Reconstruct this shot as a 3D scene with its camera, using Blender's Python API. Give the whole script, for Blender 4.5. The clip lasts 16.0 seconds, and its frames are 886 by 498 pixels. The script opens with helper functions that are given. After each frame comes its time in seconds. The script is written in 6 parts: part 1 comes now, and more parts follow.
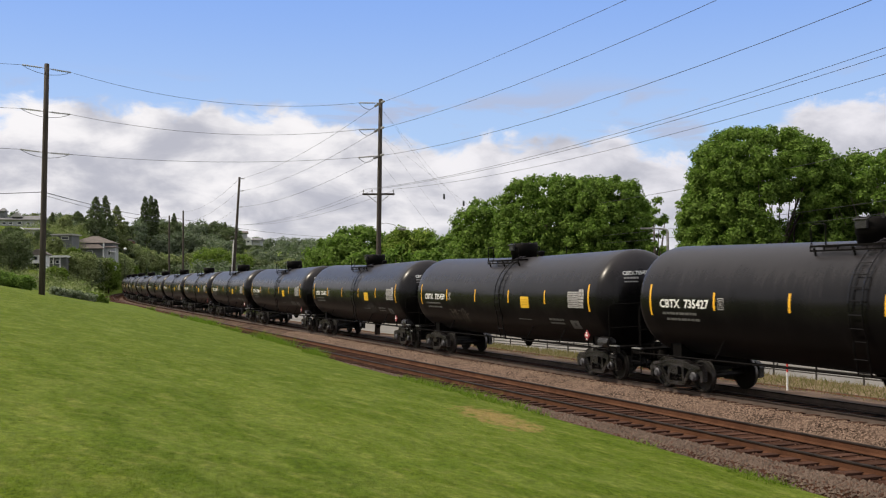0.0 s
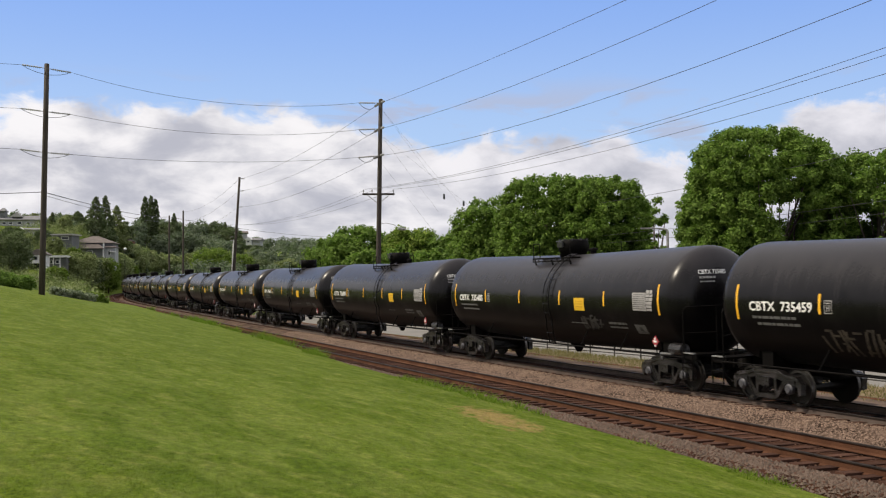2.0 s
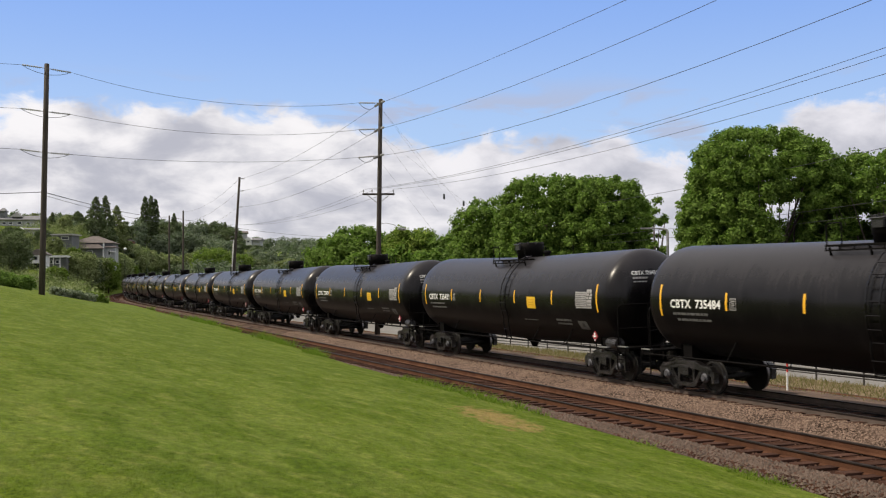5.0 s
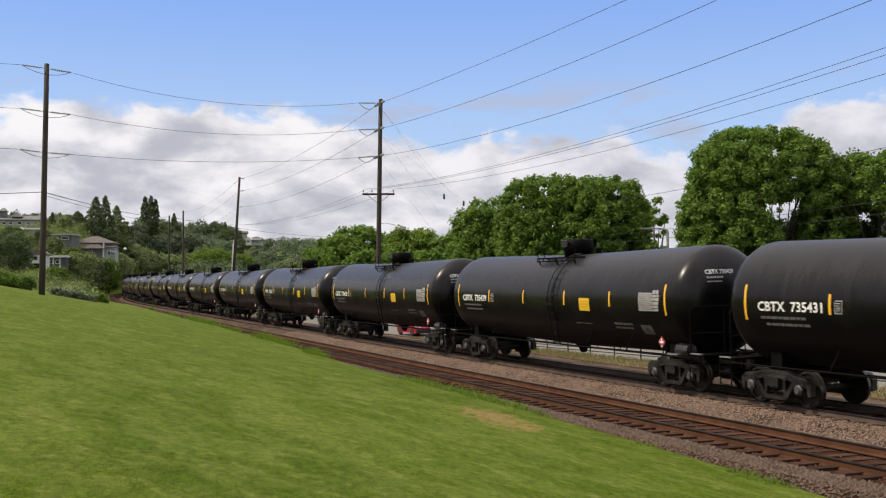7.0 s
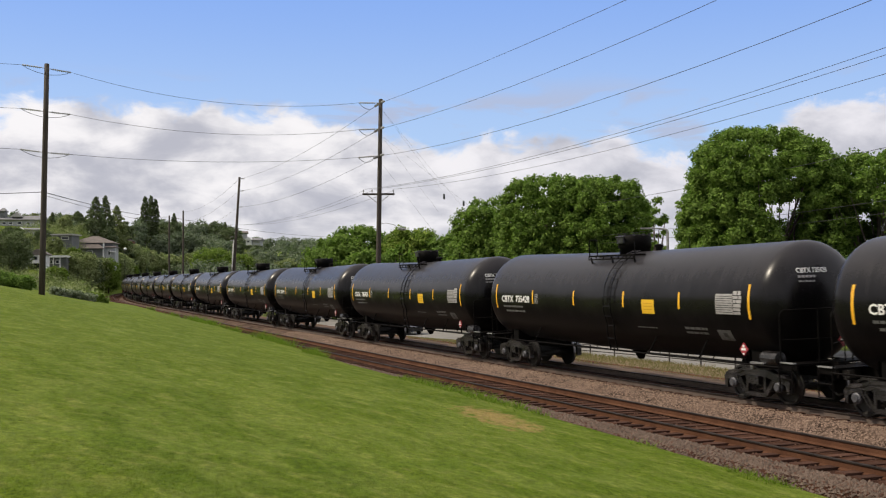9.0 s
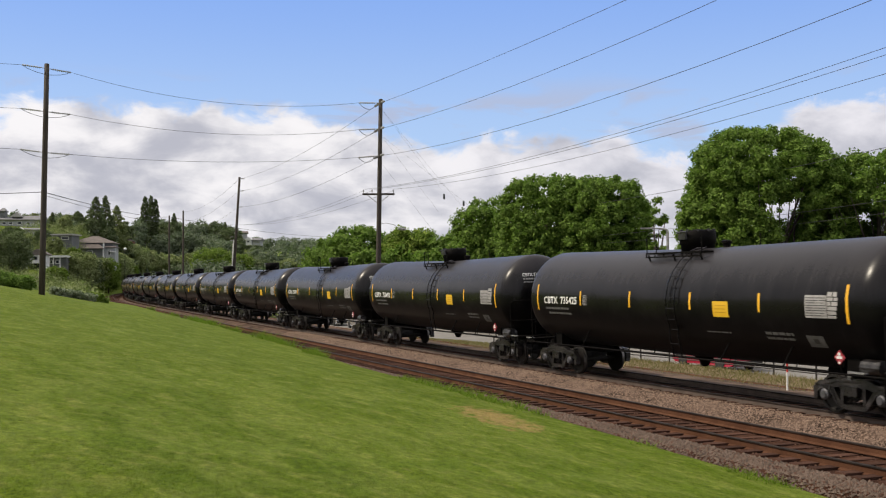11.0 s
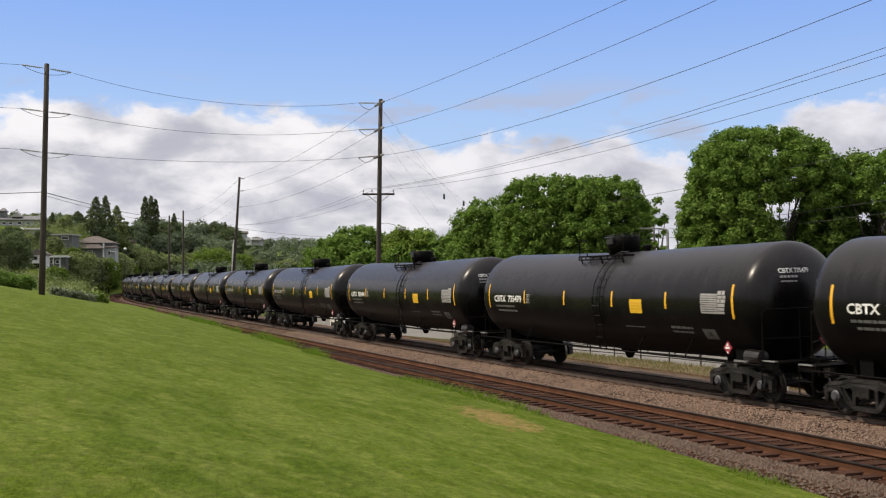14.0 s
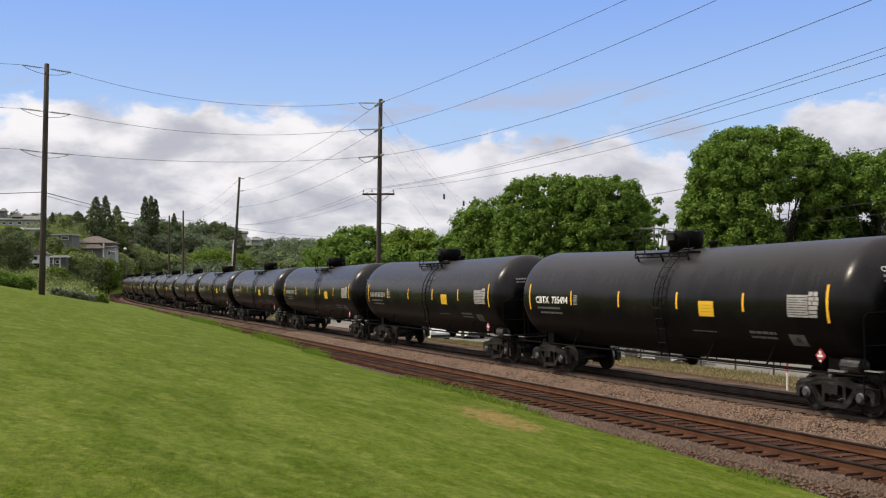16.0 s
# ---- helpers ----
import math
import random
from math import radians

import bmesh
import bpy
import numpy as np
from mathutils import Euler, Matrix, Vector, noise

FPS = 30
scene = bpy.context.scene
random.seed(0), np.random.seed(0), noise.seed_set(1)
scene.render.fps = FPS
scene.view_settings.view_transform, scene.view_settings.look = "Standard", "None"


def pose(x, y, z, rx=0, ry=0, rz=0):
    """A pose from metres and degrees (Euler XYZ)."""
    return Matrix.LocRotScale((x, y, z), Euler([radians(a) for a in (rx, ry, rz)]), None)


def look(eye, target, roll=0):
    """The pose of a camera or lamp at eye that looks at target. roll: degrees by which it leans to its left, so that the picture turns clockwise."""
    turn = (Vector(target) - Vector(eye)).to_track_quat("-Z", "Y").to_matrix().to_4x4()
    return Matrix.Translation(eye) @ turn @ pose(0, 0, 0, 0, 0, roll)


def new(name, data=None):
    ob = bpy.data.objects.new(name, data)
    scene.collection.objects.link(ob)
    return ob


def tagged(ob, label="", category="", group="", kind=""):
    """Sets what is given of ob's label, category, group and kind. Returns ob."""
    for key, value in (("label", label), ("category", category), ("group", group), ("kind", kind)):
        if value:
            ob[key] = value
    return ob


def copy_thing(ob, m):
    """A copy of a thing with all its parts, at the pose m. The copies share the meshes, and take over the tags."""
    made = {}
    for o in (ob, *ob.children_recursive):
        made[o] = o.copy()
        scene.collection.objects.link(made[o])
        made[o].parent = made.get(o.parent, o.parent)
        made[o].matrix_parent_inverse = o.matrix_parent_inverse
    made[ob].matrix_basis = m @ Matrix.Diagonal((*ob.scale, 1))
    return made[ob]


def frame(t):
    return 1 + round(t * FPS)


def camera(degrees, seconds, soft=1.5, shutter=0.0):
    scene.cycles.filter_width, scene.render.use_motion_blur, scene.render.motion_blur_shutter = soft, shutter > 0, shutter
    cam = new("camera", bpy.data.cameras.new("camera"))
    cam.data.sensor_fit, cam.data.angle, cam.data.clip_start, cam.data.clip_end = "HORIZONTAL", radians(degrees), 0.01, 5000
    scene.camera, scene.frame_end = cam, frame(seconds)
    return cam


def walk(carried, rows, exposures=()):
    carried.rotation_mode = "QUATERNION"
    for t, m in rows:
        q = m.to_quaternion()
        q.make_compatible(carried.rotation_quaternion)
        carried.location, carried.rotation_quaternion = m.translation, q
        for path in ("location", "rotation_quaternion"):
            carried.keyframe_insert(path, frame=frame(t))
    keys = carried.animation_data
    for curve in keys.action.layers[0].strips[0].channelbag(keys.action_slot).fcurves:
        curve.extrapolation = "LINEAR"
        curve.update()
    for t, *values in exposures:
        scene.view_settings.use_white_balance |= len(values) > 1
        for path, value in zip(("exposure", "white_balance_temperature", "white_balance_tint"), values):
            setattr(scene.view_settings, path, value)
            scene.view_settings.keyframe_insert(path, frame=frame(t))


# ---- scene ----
# the camera stands still on the lawn
cam = camera(46.325, 16.0, soft=1.15, shutter=0.15)
EYE = (0.0, 0.0, 3.189)
TILT = radians(1.7702)
still = look(EYE, (0.0, math.cos(TILT), 3.189 + math.sin(TILT)), -0.341)
walk(cam, [(0.0, still), (16.0, still)], exposures=((0.0, 0.0, 6900.0, 10.0), (16.0, 0.0, 6900.0, 10.0)))

# ---- light ----
SUN = Vector((-0.695, -0.01, 0.755)).normalized()
sun_data = bpy.data.lights.new("sun", "SUN")
sun_data.energy, sun_data.angle, sun_data.color = 3.9, radians(0.5), (1.0, 0.92, 0.78)
sun = new("sun", sun_data)
sun.matrix_world = look(SUN * 100, (0, 0, 0))


def nodes_of(owner):
    owner.use_nodes = True
    tree = owner.node_tree
    tree.nodes.clear()
    return tree


class Net:
    """A short way to write node trees."""

    def __init__(self, owner):
        self.tree = nodes_of(owner)

    def add(self, kind, **links):
        n = self.tree.nodes.new(kind)
        for k, v in links.items():
            self.put(n.inputs[int(k[1:])] if k[0] == "i" and k[1:].isdigit() else n.inputs[k.replace("_", " ")], v)
        return n

    def put(self, socket, v):
        if isinstance(v, bpy.types.NodeSocket):
            self.tree.links.new(v, socket)
        elif isinstance(v, bpy.types.Node):
            self.tree.links.new(v.outputs[0], socket)
        elif isinstance(v, tuple) and len(v) == 3 and socket.type == "RGBA":
            socket.default_value = (*v, 1.0)
        else:
            socket.default_value = v

    def math(self, op, a, b=0.0, clamp=False):
        n = self.add("ShaderNodeMath", i0=a, i1=b)
        n.operation, n.use_clamp = op, clamp
        return n.outputs[0]

    def mix(self, fac, a, b, blend="MIX"):
        n = self.add("ShaderNodeMix")
        n.data_type, n.blend_type = "RGBA", blend
        self.put(n.inputs[0], fac)
        self.put(n.inputs[6], a)
        self.put(n.inputs[7], b)
        return n.outputs[2]

    def ramp(self, fac, lo, hi):
        n = self.add("ShaderNodeMapRange", i0=fac, i1=lo, i2=hi)
        n.interpolation_type = "SMOOTHSTEP"
        return n.outputs[0]

    def noise(self, vec, scale, detail=3.0, rough=0.55, distort=0.0):
        return self.add("ShaderNodeTexNoise", Vector=vec, Scale=scale, Detail=detail, Roughness=rough, Distortion=distort).outputs[0]

    def stretch(self, vec, scale, rot=(0, 0, 0), loc=(0, 0, 0)):
        return self.add("ShaderNodeMapping", Vector=vec, Scale=scale, Rotation=rot, Location=loc).outputs[0]


# sky: clear blue overhead, broken cumulus towards the horizon
world = bpy.data.worlds.new("world")
scene.world = world
n = Net(world)
sky = n.add("ShaderNodeTexSky")
sky.sky_type, sky.sun_disc = "NISHITA", False
sky.sun_elevation, sky.sun_rotation = math.asin(SUN.z), math.atan2(SUN.x, SUN.y)
sky.altitude, sky.air_density, sky.dust_density, sky.ozone_density = 50.0, 1.0, 0.6, 1.6
way = n.add("ShaderNodeTexCoord").outputs["Generated"]
xyz = n.add("ShaderNodeSeparateXYZ", i0=way)
up = n.math("MAXIMUM", xyz.outputs[2], 0.0)
dome = n.stretch(way, (1, 1, 2.3), loc=(3.1, 1.7, 0.2))
big = n.noise(dome, 5.0, 3.0, 0.5)
fine = n.noise(dome, 13.0, 7.0, 0.58, 0.3)
body = n.math("ADD", n.math("MULTIPLY", big, 0.5), n.math("MULTIPLY", fine, 0.5))
# unseen broken cloud overhead and to the sides, added to whiten light and reflections
cover = n.math("ADD", n.math("SUBTRACT", body, 0.44), n.math("MULTIPLY", n.ramp(up, 0.31, 0.46), 0.62))
cover = n.math("ADD", cover, n.math("MULTIPLY", n.ramp(xyz.outputs[1], 0.875, 0.79), 0.34))
mask = n.ramp(cover, 0.24, 0.34)
# a bank of cumulus along the horizon, whose top falls from the west, dips over the railway and rises again in the east
level = n.math("SQRT", n.math("ADD", n.math("POWER", xyz.outputs[0], 2.0), n.math("POWER", n.math("ABSOLUTE", xyz.outputs[1]), 2.0)))
rise = n.math("DIVIDE", xyz.outputs[2], n.math("MAXIMUM", level, 0.02))
side = n.math("DIVIDE", xyz.outputs[0], n.math("MAXIMUM", xyz.outputs[1], 0.05))
top = n.math("SUBTRACT", 0.160, n.math("MULTIPLY", n.ramp(side, -0.16, 0.02), 0.030))
top = n.math("ADD", top, n.math("MULTIPLY", n.math("MULTIPLY", n.ramp(side, 0.10, 0.15), n.ramp(side, 0.21, 0.17)), 0.012))
top = n.math("SUBTRACT", top, n.math("MULTIPLY", n.ramp(side, 0.17, 0.22), 0.012))
top = n.math("ADD", top, n.math("MULTIPLY", n.ramp(side, 0.25, 0.40), 0.046))
puff = n.noise(n.stretch(way, (1, 1, 2.0), loc=(3.1, 1.7, 0.2)), 11.0, 2.0, 0.5)
curl = n.noise(n.stretch(way, (1, 1, 1.7), loc=(1.1, 4.7, 0.2)), 26.0, 6.0, 0.6, 0.35)
edge = n.math("ADD", n.math("MULTIPLY", n.math("SUBTRACT", puff, 0.5), 0.085), n.math("MULTIPLY", n.math("SUBTRACT", curl, 0.5), 0.062))
bank_top = n.math("SUBTRACT", n.math("ADD", top, edge), rise)
mask = n.math("MAXIMUM", mask, n.ramp(bank_top, -0.007, 0.013))
lumps = n.noise(n.stretch(way, (1, 1, 2.1), loc=(5.3, 2.9, 0.3)), 10.0, 7.0, 0.56, 0.3)
lit_top = n.math("MULTIPLY", n.ramp(bank_top, 0.055, 0.0), 0.05)
cloud = n.mix(n.ramp(n.math("ADD", lumps, lit_top), 0.34, 0.66), (4.8, 5.05, 6.1), n.mix(n.ramp(side, -0.15, 0.18), (9.2, 9.3, 10.0), (8.2, 8.35, 9.35)))
# thin grey scraps drifting above the bank
wisp = n.noise(n.stretch(way, (1, 1, 3.6), rot=(0, 0.2, 0), loc=(2.4, 9.0, 0.0)), 9.0, 6.0, 0.55, 0.5)
veil = n.math("MULTIPLY", n.math("MULTIPLY", n.ramp(wisp, 0.52, 0.66), 0.72), n.math("MULTIPLY", n.ramp(rise, 0.115, 0.135), n.ramp(rise, 0.205, 0.165)))
tone = n.mix(0.8, sky.outputs[0], n.mix(n.ramp(up, 0.10, 0.30), (4.6, 6.8, 10.8), (2.45, 4.6, 10.6)))
tone = n.mix(veil, tone, (4.6, 5.1, 6.9))
seen = n.mix(mask, tone, cloud)
back = n.add("ShaderNodeBackground", Color=seen, Strength=0.10)
n.add("ShaderNodeOutputWorld", Surface=back)

# ---- materials ----


def mat(name, c1, c2, rough=0.7, metal=0.0, scale=4.0, fine=40.0, bump=0.2, c3=None, stain=0.0, spread=0.0, coat=0.0, stretch=(1, 1, 1), spec=0.5, space="Object", dist=0.02):
    """Two colours mixed by a coarse and a fine noise, a third as stains; spread: change from object to object."""
    m = bpy.data.materials.new(name)
    n = Net(m)
    tc = n.add("ShaderNodeTexCoord").outputs[space]
    vec = n.stretch(tc, stretch)
    a = n.noise(vec, scale, 4.0)
    b = n.noise(vec, fine, 4.0, 0.65)
    col = n.mix(n.ramp(n.math("ADD", n.math("MULTIPLY", a, 0.6), n.math("MULTIPLY", b, 0.4)), 0.34, 0.66), c1, c2)
    if c3 and stain:
        col = n.mix(n.math("MULTIPLY", n.ramp(n.noise(vec, scale * 0.45, 6.0, 0.7, 0.6), 0.52, 0.68), stain), col, c3)
    if spread:
        r = n.add("ShaderNodeObjectInfo").outputs["Random"]
        hsv = n.add("ShaderNodeHueSaturation", Value=n.math("ADD", n.math("MULTIPLY", r, spread * 2), 1.0 - spread), Color=col)
        col = hsv.outputs[0]
    bs = n.add("ShaderNodeBsdfPrincipled", Base_Color=col, Metallic=metal)
    n.put(bs.inputs["Roughness"], n.math("ADD", n.math("MULTIPLY", n.math("SUBTRACT", b, 0.5), 0.25), rough))
    bs.inputs["Specular IOR Level"].default_value = spec
    bs.inputs["Coat Weight"].default_value = coat
    bs.inputs["Coat Roughness"].default_value = 0.25
    if bump:
        bp = n.add("ShaderNodeBump", Strength=bump, Distance=dist, Height=b)
        n.put(bs.inputs["Normal"], bp)
    n.add("ShaderNodeOutputMaterial", Surface=bs)
    return m


def leaf_mat(name, dark, light, glow=0.35, vary=0.55):
    """Leaves: each leaf of its own tone, some light through them."""
    m = bpy.data.materials.new(name)
    n = Net(m)
    geo = n.add("ShaderNodeNewGeometry")
    tc = n.add("ShaderNodeTexCoord").outputs["Object"]
    lum = n.math("ADD", n.math("MULTIPLY", geo.outputs["Random Per Island"], vary), n.math("MULTIPLY", n.noise(tc, 0.7, 3.0), 1.0 - vary))
    col = n.mix(lum, dark, light)
    bs = n.add("ShaderNodeBsdfPrincipled", Base_Color=col, Roughness=0.7)
    bs.inputs["Specular IOR Level"].default_value = 0.15
    tr = n.add("ShaderNodeBsdfTranslucent", Color=n.mix(0.5, col, (0.13, 0.30, 0.03)))
    both = n.add("ShaderNodeMixShader", i0=glow, i1=bs, i2=tr)
    n.add("ShaderNodeOutputMaterial", Surface=both)
    return m


M = {}


def tank_paint():
    """Black gloss paint, streaked and paler towards the crown."""
    m = bpy.data.materials.new("black_tank_paint")
    n = Net(m)
    tc = n.add("ShaderNodeTexCoord").outputs["Object"]
    z = n.add("ShaderNodeSeparateXYZ", i0=tc).outputs[2]
    streak = n.noise(n.stretch(tc, (2.2, 1, 0.25)), 2.0, 5.0, 0.6)
    grain = n.noise(tc, 30.0, 4.0, 0.6)
    blot = n.noise(tc, 0.8, 4.0, 0.6)
    crown_mask = n.math("ADD", n.math("SUBTRACT", z, 3.05), n.math("MULTIPLY", n.math("SUBTRACT", streak, 0.5), 1.1))
    crown_pale = n.math("MULTIPLY", n.ramp(crown_mask, -0.5, 1.1), n.math("ADD", 0.55, n.math("MULTIPLY", blot, 0.6)))
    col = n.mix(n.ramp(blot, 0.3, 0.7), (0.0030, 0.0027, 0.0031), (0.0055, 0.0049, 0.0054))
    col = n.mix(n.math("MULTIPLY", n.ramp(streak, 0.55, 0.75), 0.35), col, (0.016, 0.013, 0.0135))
    col = n.mix(n.math("MULTIPLY", crown_pale, 0.75), col, (0.034, 0.0308, 0.0345))
    # road dirt thrown up on the lower half
    dirt = n.math("MULTIPLY", n.math("SUBTRACT", 1.0, n.ramp(n.math("ADD", z, n.math("MULTIPLY", n.math("SUBTRACT", blot, 0.5), 1.2)), 1.95, 3.05)), 0.95)
    bs = n.add("ShaderNodeBsdfPrincipled", Base_Color=col)
    bs.inputs["Sheen Weight"].default_value = 0.03
    bs.inputs["Sheen Roughness"].default_value = 0.32
    bs.inputs["Sheen Tint"].default_value = (0.85, 0.76, 0.72, 1.0)
    n.put(bs.inputs["Specular IOR Level"], n.math("SUBTRACT", 0.235, n.math("MULTIPLY", dirt, 0.175)))
    n.put(bs.inputs["Roughness"], n.math("ADD", n.math("ADD", n.math("ADD", 0.19, n.math("MULTIPLY", dirt, 0.22)), n.math("MULTIPLY", crown_pale, 0.20)), n.math("MULTIPLY", n.math("SUBTRACT", grain, 0.5), 0.12)))
    n.put(bs.inputs["Normal"], n.add("ShaderNodeBump", Strength=0.05, Distance=0.02, Height=n.math("ADD", grain, n.math("MULTIPLY", blot, 2.0))))
    n.add("ShaderNodeOutputMaterial", Surface=bs)
    return m


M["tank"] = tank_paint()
M["frame_black"] = mat("black_underframe_paint", (0.0030, 0.0027, 0.0027), (0.0058, 0.0050, 0.0050), 0.6, scale=3, fine=40, bump=0.15, c3=(0.010, 0.008, 0.007), stain=0.3, spec=0.06)
# The paler blotches put highlights into the truck steel's colour.
M["truck"] = mat("oily_cast_steel", (0.0040, 0.0034, 0.0037), (0.014, 0.0122, 0.0130), 0.30, metal=0.15, scale=4, fine=30, bump=0.5, c3=(0.088, 0.077, 0.082), stain=0.5, spec=0.8)
M["wheel"] = mat("worn_wheel_steel", (0.005, 0.0045, 0.004), (0.011, 0.009, 0.008), 0.6, metal=0.2, scale=4, fine=50, bump=0.1)
M["tread"] = mat("bright_wheel_tread", (0.10, 0.095, 0.09), (0.16, 0.15, 0.145), 0.35, metal=0.8, scale=6, fine=50, bump=0.05)
M["cap"] = mat("grey_bearing_cap", (0.040, 0.041, 0.047), (0.090, 0.090, 0.102), 0.5, metal=0.3, scale=8, fine=60, bump=0.1)
M["yellow"] = mat("yellow_reflective_tape", (0.72, 0.36, 0.02), (0.78, 0.42, 0.03), 0.4, scale=5, fine=60, bump=0.02)
M["label_yellow"] = mat("yellow_label_panel", (0.62, 0.36, 0.018), (0.68, 0.41, 0.025), 0.45, scale=5, fine=60, bump=0.02)
M["white"] = mat("white_stencil_paint", (0.62, 0.62, 0.61), (0.74, 0.74, 0.72), 0.55, scale=6, fine=50, bump=0.02)
M["grey_stencil"] = mat("dusty_white_stencil", (0.22, 0.21, 0.21), (0.36, 0.35, 0.35), 0.6, scale=6, fine=40, bump=0.02)
M["dim_stencil"] = mat("faded_stencil", (0.07, 0.07, 0.07), (0.11, 0.11, 0.11), 0.6, scale=6, fine=40, bump=0.02)
M["dark_ink"] = mat("dark_label_print", (0.02, 0.02, 0.02), (0.04, 0.04, 0.04), 0.6, scale=6, fine=40, bump=0.0)
M["amber_ink"] = mat("brown_label_print", (0.46, 0.25, 0.012), (0.52, 0.30, 0.015), 0.6, scale=6, fine=40, bump=0.0)
M["red"] = mat("red_placard", (0.27, 0.028, 0.042), (0.33, 0.040, 0.055), 0.5, scale=6, fine=40, bump=0.0)
M["rail_side"] = mat("rusty_rail_steel", (0.066, 0.029, 0.017), (0.112, 0.052, 0.030), 0.8, metal=0.1, scale=2, fine=30, bump=0.2, c3=(0.07, 0.035, 0.025), stain=0.5, spec=0.08)
M["rail_worn"] = mat("dull_brown_running_rail", (0.055, 0.038, 0.030), (0.10, 0.072, 0.058), 0.75, metal=0.1, scale=2, fine=30, bump=0.2)
M["rail_top"] = mat("polished_rail_head", (0.014, 0.011, 0.010), (0.040, 0.030, 0.026), 0.55, metal=0.2, scale=2, fine=30, bump=0.05, spec=0.15)
M["tie"] = mat("creosoted_tie_wood", (0.036, 0.019, 0.014), (0.092, 0.046, 0.032), 0.9, scale=3, fine=30, bump=0.5, c3=(0.12, 0.064, 0.046), stain=0.5, spread=0.3, stretch=(3, 0.6, 3), spec=0.08)
M["ballast"] = mat("crushed_stone_ballast", (0.032, 0.021, 0.016), (0.18, 0.120, 0.090), 0.95, scale=1.2, fine=42.0, bump=1.0, c3=(0.10, 0.062, 0.042), stain=0.35, dist=0.04, spec=0.08)
M["ballast_rust"] = mat("rust_stained_ballast", (0.028, 0.013, 0.009), (0.100, 0.046, 0.029), 0.95, scale=1.2, fine=36.0, bump=1.0, c3=(0.075, 0.036, 0.020), stain=0.4, dist=0.05, spec=0.08)
# The train's shadow is deepened by putting shade into this ballast's colour.
M["ballast_shaded"] = mat("shade_darkened_ballast", (0.005, 0.004, 0.0035), (0.020, 0.015, 0.012), 0.9, scale=1.2, fine=40.0, bump=1.0, c3=(0.026, 0.018, 0.014), stain=0.3, dist=0.04, spec=0.08)
M["shoulder"] = mat("dusty_grey_gravel", (0.060, 0.043, 0.034), (0.150, 0.106, 0.082), 0.95, scale=0.8, fine=12.0, bump=0.5, c3=(0.10, 0.075, 0.05), stain=0.4, spec=0.08)
M["pole_wood"] = mat("weathered_pole_wood", (0.024, 0.019, 0.016), (0.062, 0.048, 0.038), 0.85, scale=2, fine=25, bump=0.4, stretch=(6, 6, 0.5))
M["wall_pale"] = mat("pale_plastic_sleeve", (0.38, 0.37, 0.35), (0.48, 0.47, 0.45), 0.6, scale=2, fine=20, bump=0.05)
M["wire"] = mat("grey_power_wire", (0.042, 0.043, 0.047), (0.068, 0.069, 0.074), 0.5, metal=0.4, scale=5, fine=30, bump=0.0)
M["insulator"] = mat("grey_polymer_insulator", (0.24, 0.24, 0.24), (0.38, 0.37, 0.36), 0.4, scale=8, fine=30, bump=0.0)
M["asphalt"] = mat("sunlit_asphalt_road", (0.165, 0.156, 0.143), (0.225, 0.213, 0.198), 0.9, scale=0.4, fine=12.0, bump=0.2)
M["dry_grass"] = mat("dry_roadside_grass", (0.155, 0.112, 0.075), (0.25, 0.182, 0.122), 0.95, scale=0.9, fine=15.0, bump=0.8, c3=(0.17, 0.165, 0.06), stain=0.6, spec=0.08)
# Pale grey puts the sunlit tops of steps and bracket into their colour.
M["sunlit_step"] = mat("pale_sunlit_step_grating", (0.20, 0.20, 0.21), (0.36, 0.36, 0.37), 0.4, metal=0.5, scale=4, fine=40, bump=0.1)
M["fence"] = mat("dark_fence_steel", (0.03, 0.03, 0.03), (0.05, 0.048, 0.045), 0.6, scale=5, fine=40, bump=0.05)
M["post_white"] = mat("white_marker_post", (0.72, 0.72, 0.70), (0.80, 0.80, 0.78), 0.5, scale=5, fine=30, bump=0.02)
M["post_red"] = mat("red_marker_band", (0.50, 0.04, 0.04), (0.58, 0.06, 0.05), 0.5, scale=5, fine=30, bump=0.02)
M["leaf_maple"] = leaf_mat("maple_leaves", (0.020, 0.044, 0.009), (0.232, 0.352, 0.066))
M["leaf_light"] = leaf_mat("light_leaves", (0.080, 0.125, 0.020), (0.240, 0.315, 0.058))
# Dark and distant leaves are paler and greyer: hillside haze put into colour.
M["leaf_dark"] = leaf_mat("dark_leaves", (0.066, 0.083, 0.048), (0.166, 0.196, 0.095), 0.2, 0.35)
M["leaf_far"] = leaf_mat("hazed_distant_leaves", (0.096, 0.122, 0.086), (0.184, 0.214, 0.140), 0.2, 0.35)
M["bark"] = mat("grey_tree_bark", (0.055, 0.045, 0.035), (0.11, 0.09, 0.075), 0.9, scale=3, fine=20, bump=0.6, stretch=(4, 4, 0.7))

# ---- the line of the railway ----
# s runs away from the camera along the train's track, off is the distance from its middle towards the camera.
KNOTS = [0, 30, 60, 90, 120, 160, 200, 260, 420]
BENDS = [0.0009615, 0.0005903, 0.0001019, 0.0002673, -0.0000224, 0.0007104, 0.0011942, 0.0011434, 0.0004]
STEP = 0.5
S_LOW, S_HIGH = -500.0, 2600.0
S_ALL = np.arange(S_LOW, S_HIGH, STEP)
ZERO = int(np.searchsorted(S_ALL, 0.0))
bend = np.interp(S_ALL, KNOTS, BENDS)
bend[S_ALL < 0] = 0.0
bend[S_ALL > 420] = 0.0
turn = -np.cumsum(bend) * STEP
turn += radians(24.421) - turn[ZERO]
